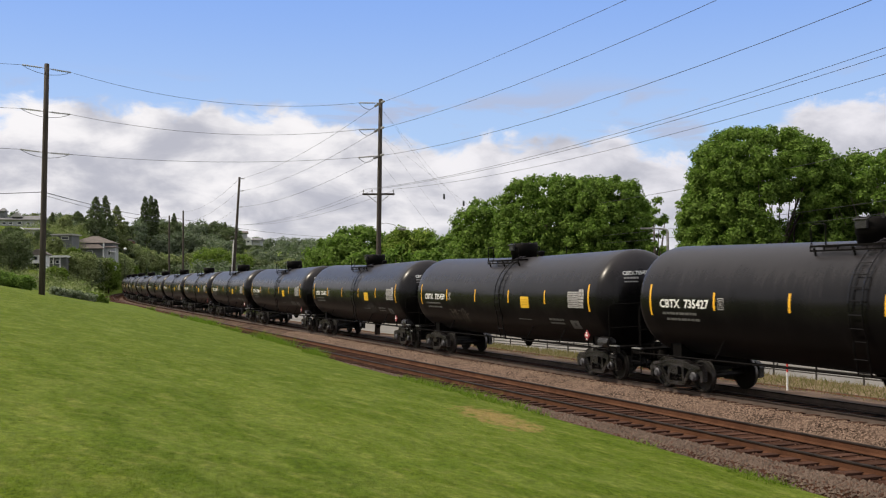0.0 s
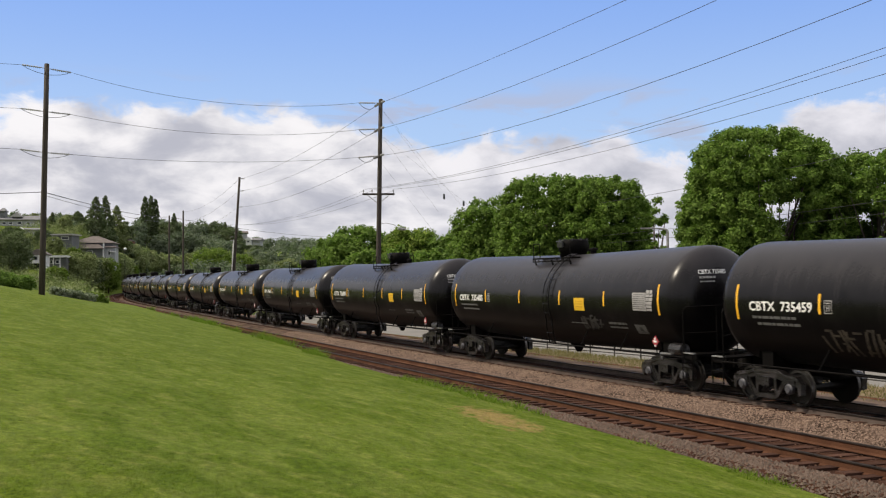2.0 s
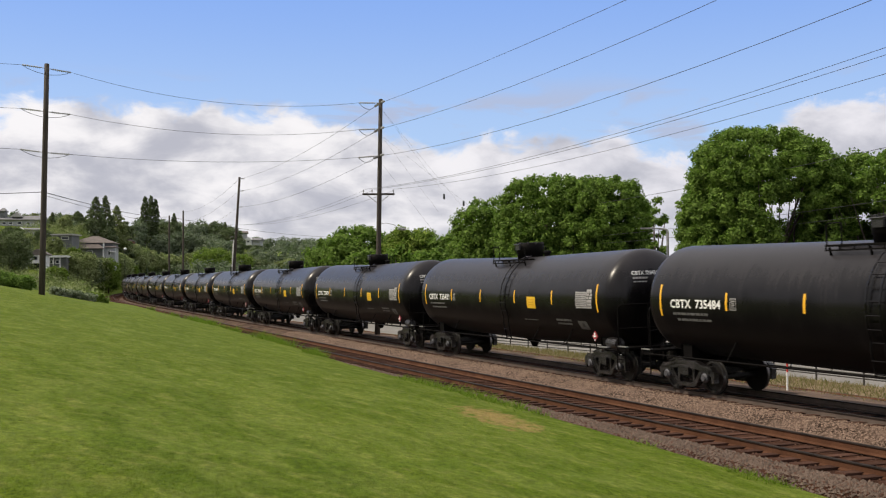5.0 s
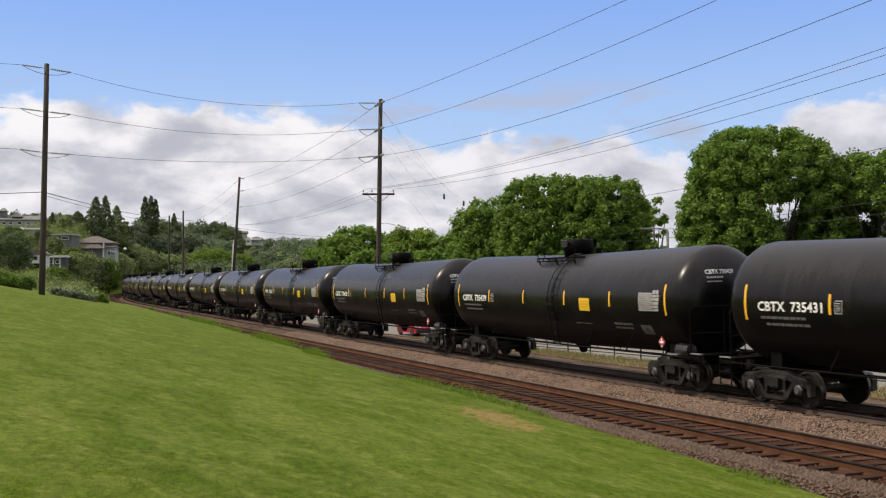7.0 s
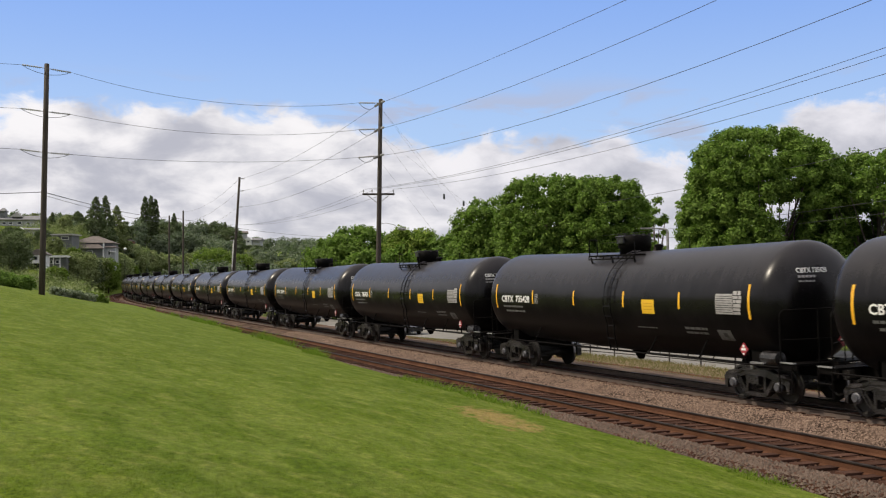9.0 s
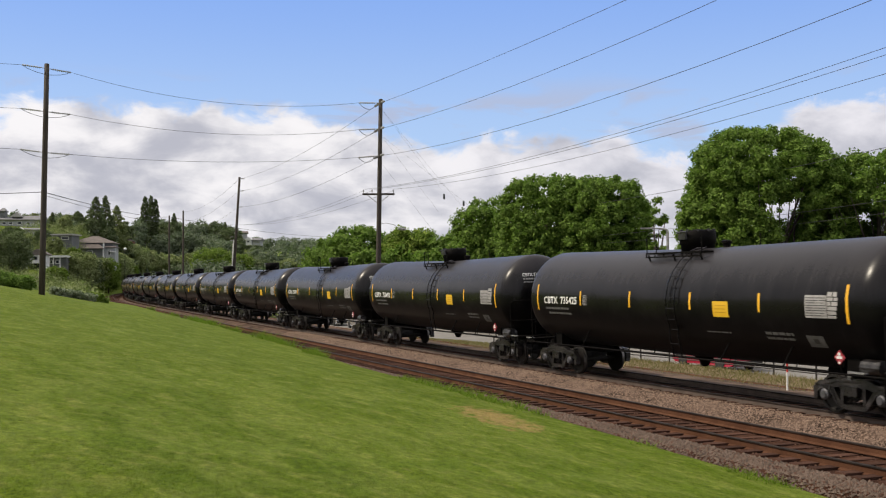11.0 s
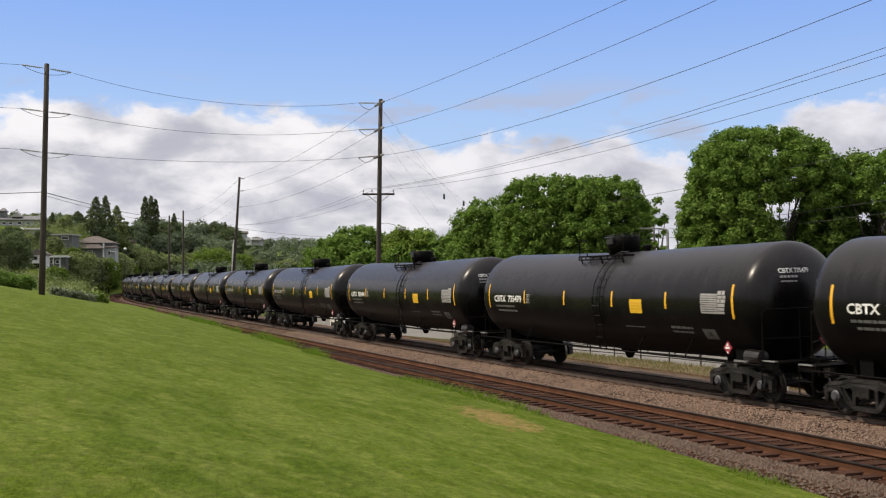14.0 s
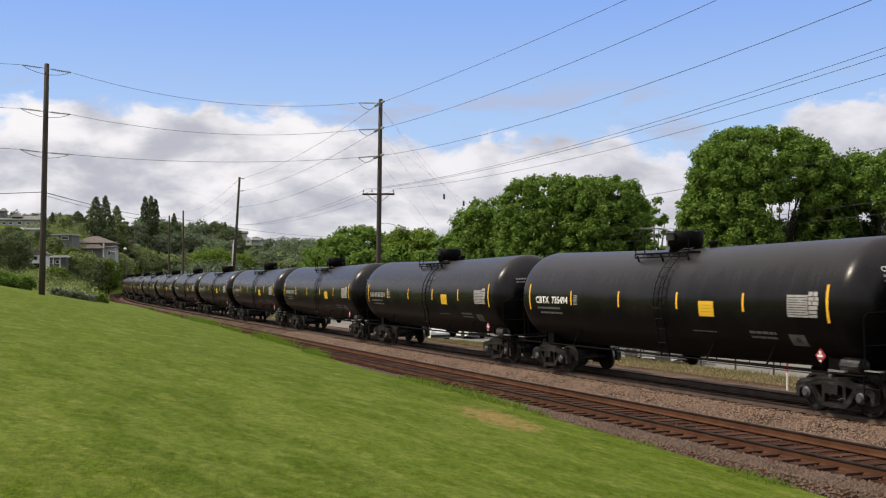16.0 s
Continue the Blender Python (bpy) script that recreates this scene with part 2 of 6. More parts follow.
T_X = np.cumsum(-np.sin(turn) * STEP)
T_Y = np.cumsum(np.cos(turn) * STEP)
T_X += 14.798 - T_X[ZERO]
T_Y += 15.0 - T_Y[ZERO]
LEAN = 0.0257


def on_line(s, off=0.0):
    """x, y and heading at s, moved by off towards the camera's side."""
    x, y, a = np.interp(s, S_ALL, T_X), np.interp(s, S_ALL, T_Y), np.interp(s, S_ALL, turn)
    w = np.clip((abs(off) - 30) / 120, 0, 1)
    b = a * (1 - w) + radians(24.5) * w
    return x - np.cos(b) * off, y - np.sin(b) * off, a


def gap_at(s):
    return 4.888 - 0.00531 * np.clip(s, -20, 180)


def line_of(x, y):
    """s and off of a place."""
    near = slice(ZERO - 400, ZERO + 1400)
    i = int(np.argmin((T_X[near] - x) ** 2 + (T_Y[near] - y) ** 2)) + ZERO - 400
    return S_ALL[i], -(math.cos(turn[i]) * (x - T_X[i]) + math.sin(turn[i]) * (y - T_Y[i]))


def smooth(v, lo, hi):
    t = np.clip((v - lo) / (hi - lo), 0, 1)
    return t * t * (3 - 2 * t)


def hill(x, y, s, off):
    """The wooded hillside far off, on both sides of the bend."""
    r = np.hypot(x, y)
    az = np.degrees(np.arctan2(x, np.maximum(y, 1.0)))
    left = 1 - smooth(az, -20.0, -16.5)
    rise = 26.2 * smooth(r, 150, 430) * left + 28 * smooth(r, 240, 520) * (1 - left) * (1 - 0.30 * smooth(az, -12, -10.6) - 0.45 * smooth(az, -8, -3))
    clear = np.maximum(smooth(np.abs(off), 6.5, 20), smooth(s, 350, 520))
    return rise * clear * (y > 0) * (1 - smooth(az, -4, 2))


def dip(s, off):
    """How far the road and its verge sink below the line down the track."""
    return 0.24 * np.clip((s - 56) / 8, 0, 1) * np.clip((-off - 6.0) / 3.0, 0, 1) * np.clip((45 + off) / 15, 0, 1)


def ground_z(s, off, x, y):
    edge = np.interp(s, [0, 5, 10, 17, 30, 40, 55, 80, 107, 150, 250], [-0.5, -0.42, -0.27, -0.1, 0.0, 0.25, 0.42, 0.55, 0.75, 0.6, 0.0])
    slope = np.interp(s, [-6, 20, 62, 90, 130], [0.150, 0.165, 0.195, 0.195, 0.0])
    over = off - 6.8
    lawn = edge + slope * np.minimum(over, 13.2) + 0.02 * np.clip(over - 13.2, 0, 30)
    right = np.interp(-off, [0, 2.5, 3.4, 5.5, 9.3, 10.6, 18, 60], [-0.65, -0.65, -0.64, -0.70, -1.06, -1.15, -1.17, -1.17])
    right = right - dip(s, off)
    mid = smooth(off, 6.2, 6.9)
    z = np.where(off > 0, -0.65 * (1 - mid) + lawn * mid, right)
    return z + hill(x, y, s, off)


def ground_at(x, y):
    s, off = line_of(x, y)
    return float(ground_z(s, off, x, y))


# ---- mesh helpers ----


def mesh_of(name, verts, faces, material=None, smooth_it=False):
    me = bpy.data.meshes.new(name)
    me.from_pydata([tuple(v) for v in verts], [], faces)
    if material:
        me.materials.append(material)
    if smooth_it:
        me.polygons.foreach_set("use_smooth", [True] * len(me.polygons))
    me.update()
    return me


def part(name, bm, material, parent=None, label="", smooth_it=False):
    """One mesh object from a bmesh or a Shape, under a thing or a part."""
    if isinstance(bm, Shape):
        me = mesh_of(name, bm.v, bm.f, material, smooth_it)
    else:
        me = bpy.data.meshes.new(name)
        bm.to_mesh(me)
        bm.free()
        me.materials.append(material)
    ob = new(name, me)
    if parent:
        ob.parent = parent
    if label:
        tagged(ob, label)
    return ob


class Shape:
    """Vertices and faces that grow piece by piece."""

    def __init__(self):
        self.v, self.f = [], []

    def box(self, c, size, turn_z=0.0, taper=1.0, tilt=None):
        """A box with chamfered upright edges kept cheap: eight corners, top scaled by taper."""
        base = len(self.v)
        hx, hy, hz = size[0] / 2, size[1] / 2, size[2] / 2
        m = Matrix.Rotation(turn_z, 3, "Z")
        if tilt is not None:
            m = tilt @ m
        for z, k in ((-hz, 1.0), (hz, taper)):
            for x, y in ((-hx, -hy), (hx, -hy), (hx, hy), (-hx, hy)):
                self.v.append(tuple(m @ Vector((x * k, y * k, z)) + Vector(c)))
        for q in ((0, 3, 2, 1), (4, 5, 6, 7), (0, 1, 5, 4), (1, 2, 6, 5), (2, 3, 7, 6), (3, 0, 4, 7)):
            self.f.append([base + i for i in q])
        return self

    def tube(self, points, radii, seg=8, caps=True):
        """A round bar along points; radii one number or one for each point."""
        pts = [Vector(p) for p in points]
        rad = [radii] * len(pts) if isinstance(radii, (int, float)) else list(radii)
        base = len(self.v)
        side = None
        for i, p in enumerate(pts):
            d = (pts[min(i + 1, len(pts) - 1)] - pts[max(i - 1, 0)]).normalized()
            if side is None:
                side = d.orthogonal().normalized()
            side = (side - d * side.dot(d))
            side = side.normalized() if side.length > 1e-6 else d.orthogonal().normalized()
            other = d.cross(side)
            for k in range(seg):
                a = 2 * math.pi * k / seg
                self.v.append(tuple(p + (side * math.cos(a) + other * math.sin(a)) * rad[i]))
        for i in range(len(pts) - 1):
            for k in range(seg):
                a, b = base + i * seg + k, base + i * seg + (k + 1) % seg
                self.f.append([a, b, b + seg, a + seg])
        if caps:
            self.f.append([base + k for k in range(seg)][::-1])
            self.f.append([base + (len(pts) - 1) * seg + k for k in range(seg)])
        return self

    def lathe(self, profile, axis="X", at=(0, 0, 0), seg=32):
        """Turns (along, radius) pairs round an axis."""
        base = len(self.v)
        for d, r in profile:
            for k in range(seg):
                a = 2 * math.pi * k / seg
                c, s_ = r * math.cos(a), r * math.sin(a)
                p = (d, c, s_) if axis == "X" else (s_, d, c) if axis == "Y" else (c, s_, d)
                self.v.append((p[0] + at[0], p[1] + at[1], p[2] + at[2]))
        for i in range(len(profile) - 1):
            for k in range(seg):
                a, b = base + i * seg + k, base + i * seg + (k + 1) % seg
                self.f.append([a, b, b + seg, a + seg])
        self.f.append([base + k for k in range(seg)][::-1])
        self.f.append([base + (len(profile) - 1) * seg + k for k in range(seg)])
        return self

    def slab(self, outline, y0, y1):
        """An outline in x, z pushed from y0 to y1."""
        base, n_ = len(self.v), len(outline)
        for y in (y0, y1):
            self.v += [(x, y, z) for x, z in outline]
        self.f.append([base + i for i in range(n_)])
        self.f.append([base + n_ + i for i in range(n_)][::-1])
        for i in range(n_):
            j = (i + 1) % n_
            self.f.append([base + j, base + i, base + n_ + i, base + n_ + j])
        return self


# ---- ground ----
s_rows = np.concatenate([np.array([-480, -300, -160, -80, -40]), np.arange(-24, 60, 1.5), np.arange(60, 150, 3.0), np.arange(150, 420, 10.0), np.array([430, 460, 500, 560, 640, 750, 900, 1200, 1600, 2400])])
offs = np.array([-2500, -1200, -600, -300, -180, -120, -80, -60, -45, -34, -26, -20, -18, -15, -12.5, -10.6, -10, -9.3, -8, -7, -5.5, -4.4, -3.4, -2.5, 0, 3, 6.2, 6.45, 6.7, 6.95, 7.3, 7.8, 8.4, 9.2, 10, 11, 12, 13, 14.2, 15.5, 17, 18.5, 20, 22, 24, 27, 31, 36, 44, 55, 70, 90, 120, 180, 300, 600, 1200, 2500], float)
gv = []
for s in s_rows:
    for o in offs:
        x, y, _ = on_line(s, o)
        z = float(ground_z(s, o, x, y))
        gv.append((x, y, z))
nc = len(offs)
gf = [[i * nc + j, i * nc + j + 1, (i + 1) * nc + j + 1, (i + 1) * nc + j] for i in range(len(s_rows) - 1) for j in range(nc - 1)]
gf = [f[::-1] for f in gf]


def lawn_mat(name="mown_lawn_grass", blade=False):
    """Mown grass with streaks along the mower's way; blade: for single blades, each of its own tone."""
    m = bpy.data.materials.new(name)
    n = Net(m)
    tc = n.add("ShaderNodeTexCoord").outputs["Object"]
    blades = n.noise(n.stretch(tc, (1, 0.45, 1)), 28.0, 4.0, 0.75)
    tuft = n.noise(n.stretch(tc, (1, 0.5, 1)), 3.6, 5.0, 0.65)
    # mowing stripes with ragged edges
    along_mow = n.stretch(tc, (1, 1, 1), rot=(0, 0, radians(-28)))
    swath = n.noise(n.stretch(along_mow, (1, 0.07, 1)), 0.75, 3.0, 0.6, 0.3)
    swath = n.ramp(swath, 0.36, 0.64)
    patch = n.noise(n.stretch(along_mow, (1, 0.42, 1)), 1.5, 5.0, 0.62, 0.5)
    patch2 = n.noise(n.stretch(along_mow, (1, 0.62, 1)), 3.6, 4.0, 0.62, 0.4)
    grain = n.noise(tc, 110.0, 3.0, 0.7)
    col = n.mix(n.ramp(n.math("ADD", n.math("MULTIPLY", blades, 0.6), n.math("MULTIPLY", grain, 0.4)), 0.39, 0.61), (0.070, 0.114, 0.007), (0.165, 0.230, 0.020))
    col = n.mix(n.math("MULTIPLY", n.ramp(tuft, 0.35, 0.7), 0.45), col, (0.092, 0.150, 0.012))
    col = n.mix(n.math("MULTIPLY", swath, 0.45), col, (0.078, 0.130, 0.010))
    col = n.mix(n.math("MULTIPLY", n.ramp(patch, 0.38, 0.72), 0.50), col, (0.250, 0.300, 0.066))
    col = n.mix(n.math("MULTIPLY", n.ramp(patch2, 0.48, 0.74), 0.36), col, (0.350, 0.345, 0.100))
    # a worn spot of dead grass by the line
    pos = n.add("ShaderNodeSeparateXYZ", i0=tc)
    dx = n.math("DIVIDE", n.math("SUBTRACT", pos.outputs[0], 1.15), 0.80)
    dy = n.math("DIVIDE", n.math("SUBTRACT", pos.outputs[1], 22.7), 2.3)
    far = n.math("ADD", n.math("POWER", n.math("ABSOLUTE", n.math("ADD", dx, n.math("MULTIPLY", dy, 0.45))), 2.0), n.math("POWER", n.math("ABSOLUTE", dy), 2.0))
    far = n.math("ADD", far, n.math("MULTIPLY", n.math("SUBTRACT", tuft, 0.5), 5.0))
    col = n.mix(n.math("MULTIPLY", n.math("SUBTRACT", 1.0, n.ramp(far, 0.1, 1.3)), 0.8), col, (0.36, 0.25, 0.10))
    if not blade:
        col = n.add("ShaderNodeHueSaturation", Value=0.85, Color=col).outputs[0]
    shade = n.noise(n.stretch(tc, (1, 0.6, 1)), 9.0, 5.0, 0.7)
    col = n.add("ShaderNodeHueSaturation", Value=n.math("ADD", 0.70, n.math("MULTIPLY", n.ramp(shade, 0.30, 0.70), 0.44)), Color=col).outputs[0]
    if blade:
        geo = n.add("ShaderNodeNewGeometry")
        rand = geo.outputs["Random Per Island"]
        col = n.add("ShaderNodeHueSaturation", Value=n.math("ADD", 0.62, n.math("MULTIPLY", rand, 0.74)), Color=col).outputs[0]
    bs = n.add("ShaderNodeBsdfPrincipled", Base_Color=col, Roughness=0.85)
    bs.inputs["Specular IOR Level"].default_value = 0.05
    bp = n.add("ShaderNodeBump", Strength=0.5, Distance=0.02, Height=n.math("ADD", n.math("ADD", blades, grain), tuft))
    if blade:
        # blades stand too close to see round: they take the light much as the sward does
        lift_up = n.add("ShaderNodeVectorMath", i0=n.add("ShaderNodeVectorMath", i0=geo.outputs["Normal"], i1=(0.45, 0.45, 0.45)).outputs[0], i1=(0.0, 0.0, 0.8))
        lift_up.operation = "ADD"
        lift_up.inputs[0].links[0].from_node.operation = "MULTIPLY"
        bs.inputs["Normal"].default_value = (0, 0, 0)
        n.put(bs.inputs["Normal"], lift_up.outputs[0])
    else:
        n.put(bs.inputs["Normal"], bp)
    out = bs
    if blade:
        out = n.add("ShaderNodeMixShader", i0=0.5, i1=bs, i2=n.add("ShaderNodeBsdfTranslucent", Color=col, Normal=lift_up.outputs[0]))
    n.add("ShaderNodeOutputMaterial", Surface=out)
    return m


M["lawn"] = lawn_mat()
ground = new("ground", mesh_of("ground", gv, gf, M["lawn"], True))
tagged(ground, "mown green lawn sloping down to the railway, fields beyond", "lawn", kind="structure")


def strip(name, s_list, profile, material, label, category, ripple=0.0):
    """A sheet along the line; profile: (off, z above the rails' top) pairs, or a function of s that gives them."""
    v, f = [], []
    for s in s_list:
        pr = profile(s)
        for o, z in pr:
            x, y, _ = on_line(s, o)
            zz = z + (ripple * noise.noise(Vector((x * 1.7, y * 1.7, 0.5))) if ripple else 0)
            v.append((x, y, zz))
    k = len(pr)
    for i in range(len(s_list) - 1):
        for j in range(k - 1):
            f.append([i * k + j + 1, i * k + j, (i + 1) * k + j, (i + 1) * k + j + 1])
    f = [q[::-1] for q in f]
    ob = new(name, mesh_of(name, v, f, material, True))
    return tagged(ob, label, category, kind="structure")


s_line = np.concatenate([np.arange(-40, 60, 1.0), np.arange(60, 421, 4.0)])


def bed(s):
    g = float(gap_at(s))
    return [(-3.4, -0.60), (-2.7, -0.45), (-2.0, -0.26), (-1.3, -0.19), (0, -0.20), (0.62, -0.19), (1.3, -0.158), (1.75, -0.20), (g / 2, -0.32), (g - 1.9, -0.29), (g - 1.3, -0.21),
            (g, -0.21), (g + 1.3, -0.20), (g + 1.8, -0.25), (g + 2.3, -0.62)]


strip("ballast_bed", s_line, lambda s: bed(s)[5:10], M["ballast"], "grey-brown crushed stone ballast between the two tracks", "ballast", 0.015)
strip("ballast_bed_oily", s_line, lambda s: bed(s)[:6], M["ballast_shaded"], "ballast under the train's track, darkened to deepen the train's shadow", "ballast", 0.015)
strip("ballast_bed_rusty", s_line, lambda s: bed(s)[9:], M["ballast_rust"], "dark rust-stained ballast under the near track", "ballast", 0.015)
strip("shoulder", s_line, lambda s: [(-6.0, -0.54), (-5.0, -0.53), (-4.0, -0.52), (-3.2, -0.54), (-2.9, -0.60)], M["shoulder"], "dusty grey gravel beside the track", "gravel", 0.04)


def bank(s):
    """How high the verge stands over the road: it sinks away down the line."""
    return np.clip((52 - s) / 20, 0, 1)


def verge_at(s):
    k = float(bank(s))
    return [(o, lo + (hi - lo) * k - dip(s, o)) for o, lo, hi in ((-10.5, -1.12, -1.10), (-10.2, -1.05, -0.82), (-9.8, -1.0, -0.72), (-9.0, -0.90, -0.70), (-8.0, -0.80, -0.66), (-7.0, -0.70, -0.60), (-6.0, -0.60, -0.55), (-5.6, -0.60, -0.56))]


strip("verge", s_line, verge_at, M["dry_grass"], "strip of dry tan grass between railway and road", "verge", 0.04)
strip("road", s_line, lambda s: [(o, z - dip(s, o)) for o, z in ((-27, -1.10), (-20, -1.06), (-15, -1.02), (-10.8, -1.06), (-10.2, -1.0))], M["asphalt"], "pale sunlit asphalt road beside the railway", "road")

# ---- the tank cars ----
R_TANK = 1.60
Z_MID = 2.50      # the tank's axis at the middle of the car; both halves fall towards it
RISE = 0.10


def axis_z(x):
    return Z_MID + RISE * abs(x) / 7.6


def on_tank(x, arc, lift=0.006, side=-1):
    """A point on the tank's skin: arc is the length up from a line 2.665 m above the rails."""
    a = arc / R_TANK + math.asin((2.665 - axis_z(x)) / R_TANK)
    r = R_TANK + lift
    return (x, side * r * math.cos(a), axis_z(x) + r * math.sin(a))


def skin_panel(sh, x0, x1, a0, a1, side=-1, lift=0.006, rows=4, lean=0.0):
    """A thin plate that follows the tank."""
    base = len(sh.v)
    for i in range(rows + 1):
        a = a0 + (a1 - a0) * i / rows
        k = lean * (a - a0)
        sh.v.append(on_tank(x0 + k, a, lift, side))
        sh.v.append(on_tank(x1 + k, a, lift, side))
    for i in range(rows):
        q = [base + 2 * i, base + 2 * i + 1, base + 2 * i + 3, base + 2 * i + 2]
        sh.f.append(q if side < 0 else q[::-1])
    return sh


def on_head(y, z, lift=0.012):
    """A point on the tank's leading end."""
    rr = math.hypot(y, z - axis_z(7.8)) / R_TANK
    return (7.62 + 0.80 * math.sqrt(max(0.0, 1 - min(1, rr ** (1 / 0.92)) ** 2)) + lift, y, z)


def tank_shape():
    sh = Shape()
    seg = 56
    prof = []
    for i in range(11):
        a = math.pi / 2 * i / 10
        prof.append((-7.62 - 0.80 * math.cos(a) if i else -8.42, max(0.02, R_TANK * math.sin(a) ** 0.92)))
    for x in (-7.0, -5.0, -3.0, -1.5, -0.3, 0.3, 1.5, 3.0, 5.0, 7.0):
        prof.append((x, R_TANK))
    for i in range(10, -1, -1):
        a = math.pi / 2 * i / 10
        prof.append((7.62 + 0.80 * math.cos(a) if i else 8.42, max(0.02, R_TANK * math.sin(a) ** 0.92)))
    sh.lathe(prof, "X", (0, 0, 0), seg)
    sh.v = [(x, y, z + axis_z(x)) for x, y, z in sh.v]
    return sh


def text_mesh(name, words, height, width, place, material):
    """Letters laid on a surface: place(u, v) gives the point for the text's own x and y."""
    cu = bpy.data.curves.new(name, "FONT")
    cu.body, cu.size, cu.resolution_u, cu.offset = words, 1.0, 2, 0.024
    tmp = bpy.data.objects.new(name, cu)
    me = bpy.data.meshes.new_from_object(tmp)
    bpy.data.objects.remove(tmp)
    bpy.data.curves.remove(cu)
    co = np.empty(len(me.vertices) * 3)
    me.vertices.foreach_get("co", co)
    co = co.reshape(-1, 3)
    u = (co[:, 0] - co[:, 0].min()) / np.ptp(co[:, 0]) * width
    v = (co[:, 1] - co[:, 1].min()) / np.ptp(co[:, 1]) * height
    me.vertices.foreach_set("co", np.array([place(a, b) for a, b in zip(u, v)]).ravel())
    me.materials.clear()
    me.materials.append(material)
    me.update()
    return me


def bogie(parent, x, name="truck"):
    """A two-axle truck: its own space at the rail's height below its pivot."""
    tk = new(name)
    tk.parent = parent
    tk.location = (x, 0, 0)
    for side in (-1, 1):
        # the casting has two windows and a spring opening, so it is built from bars
        y0, y1 = side * 0.93, side * 1.10
        sh = Shape()
        sh.slab([(-1.24, 0.42), (-1.26, 0.57), (-1.08, 0.69), (-0.70, 0.71), (-0.46, 0.78), (0.46, 0.78), (0.70, 0.71), (1.08, 0.69), (1.26, 0.57), (1.24, 0.42),
                 (1.06, 0.52), (0.72, 0.56), (0.44, 0.62), (-0.44, 0.62), (-0.72, 0.56), (-1.06, 0.52)], y0, y1)
        sh.slab([(-0.34, 0.16), (0.34, 0.16), (0.46, 0.24), (0.40, 0.27), (-0.40, 0.27), (-0.46, 0.24)], y0, y1)
        for k in (-1, 1):
            sh.slab([(k * 0.42, 0.20), (k * 0.50, 0.27), (k * 0.76, 0.56), (k * 0.62, 0.60), (k * 0.36, 0.30)], y0, y1)
            sh.slab([(k * 0.30, 0.26), (k * 0.38, 0.26), (k * 0.38, 0.64), (k * 0.28, 0.64)], y0, y1)
            sh.slab([(k * 1.24, 0.44), (k * 1.24, 0.34), (k * 1.14, 0.30), (k * 1.12, 0.50)], y0, y1)
            sh.slab([(k * 0.62, 0.54), (k * 0.60, 0.34), (k * 0.50, 0.30), (k * 0.56, 0.56)], y0, y1)
        yo = side * 1.125
        sh.slab([(-1.18, 0.60), (-0.70, 0.655), (-0.44, 0.715), (0.44, 0.715), (0.70, 0.655), (1.18, 0.60), (1.18, 0.64), (0.70, 0.70), (0.44, 0.77), (-0.44, 0.77), (-0.70, 0.70), (-1.18, 0.64)], y1, yo)
        for k in (-1, 1):
            sh.slab([(k * 0.46, 0.25), (k * 0.50, 0.27), (k * 0.74, 0.55), (k * 0.69, 0.56)], y1, yo)
            sh.slab([(k * 1.05, 0.55), (k * 1.05, 0.62), (k * 0.68, 0.62), (k * 0.68, 0.55)], y1, yo)
        sh.v = [(x, y, z if z < 0.45 else 0.45 + (z - 0.45) * 1.35) for x, y, z in sh.v]
        part("side_frame", sh, M["truck"], tk)
        for k in (-0.17, 0.0, 0.17):
            coil = [(k + 0.062 * math.cos(j * 0.9), side * 1.0 + 0.062 * math.sin(j * 0.9), 0.275 + 0.0145 * j) for j in range(24)]
            part("spring", Shape().tube(coil, 0.018, 4), M["truck"], tk)
        for k in (-0.863, 0.863):
            cp = Shape()
            cp.lathe([(side * 1.06, 0.135), (side * 1.14, 0.135), (side * 1.16, 0.10), (side * 1.19, 0.085)] if side > 0 else [(-1.19, 0.085), (-1.16, 0.10), (-1.14, 0.135), (-1.06, 0.135)], "Y", (k, 0, 0.457), 16)
            part("bearing_cap", cp, M["cap"], tk)
    bo = Shape().box((0, 0, 0.60), (0.40, 2.36, 0.22)).box((0, 0, 0.78), (0.55, 0.55, 0.16))
    part("truck_bolster", bo, M["truck"], tk)
    br = Shape()
    for k in (-1, 1):
        br.box((k * 0.38, 0, 0.38), (0.10, 1.7, 0.14))
    part("brake_beam", br, M["truck"], tk)
    for k in (-0.863, 0.863):
        ws = new("wheelset")
        ws.parent = tk
        ws.location = (k, 0, 0.457)
        for side in (-1, 1):
            whl = Shape()
            pr = [(0.685, 0.485), (0.715, 0.487), (0.722, 0.462), (0.815, 0.452), (0.817, 0.395), (0.775, 0.37), (0.755, 0.16), (0.80, 0.12), (0.81, 0.06)]
            pr = [(0.684, 0.06), (0.684, 0.40)] + pr
            if side < 0:
                pr = [(-a, b) for a, b in pr][::-1]
            wo = part("wheel", whl.lathe(pr, "Y", (0, 0, 0), 28), M["wheel"], ws)
            wo.data.materials.append(M["tread"])
            ring = pr.index((0.722, 0.462) if side > 0 else (-0.815, 0.452))
            for q in range(ring * 28, (ring + 1) * 28):
                wo.data.polygons[q].material_index = 1
        part("axle", Shape().tube([(0, -1.08, 0), (0, 1.08, 0)], 0.085, 10), M["wheel"], ws)
    return tk


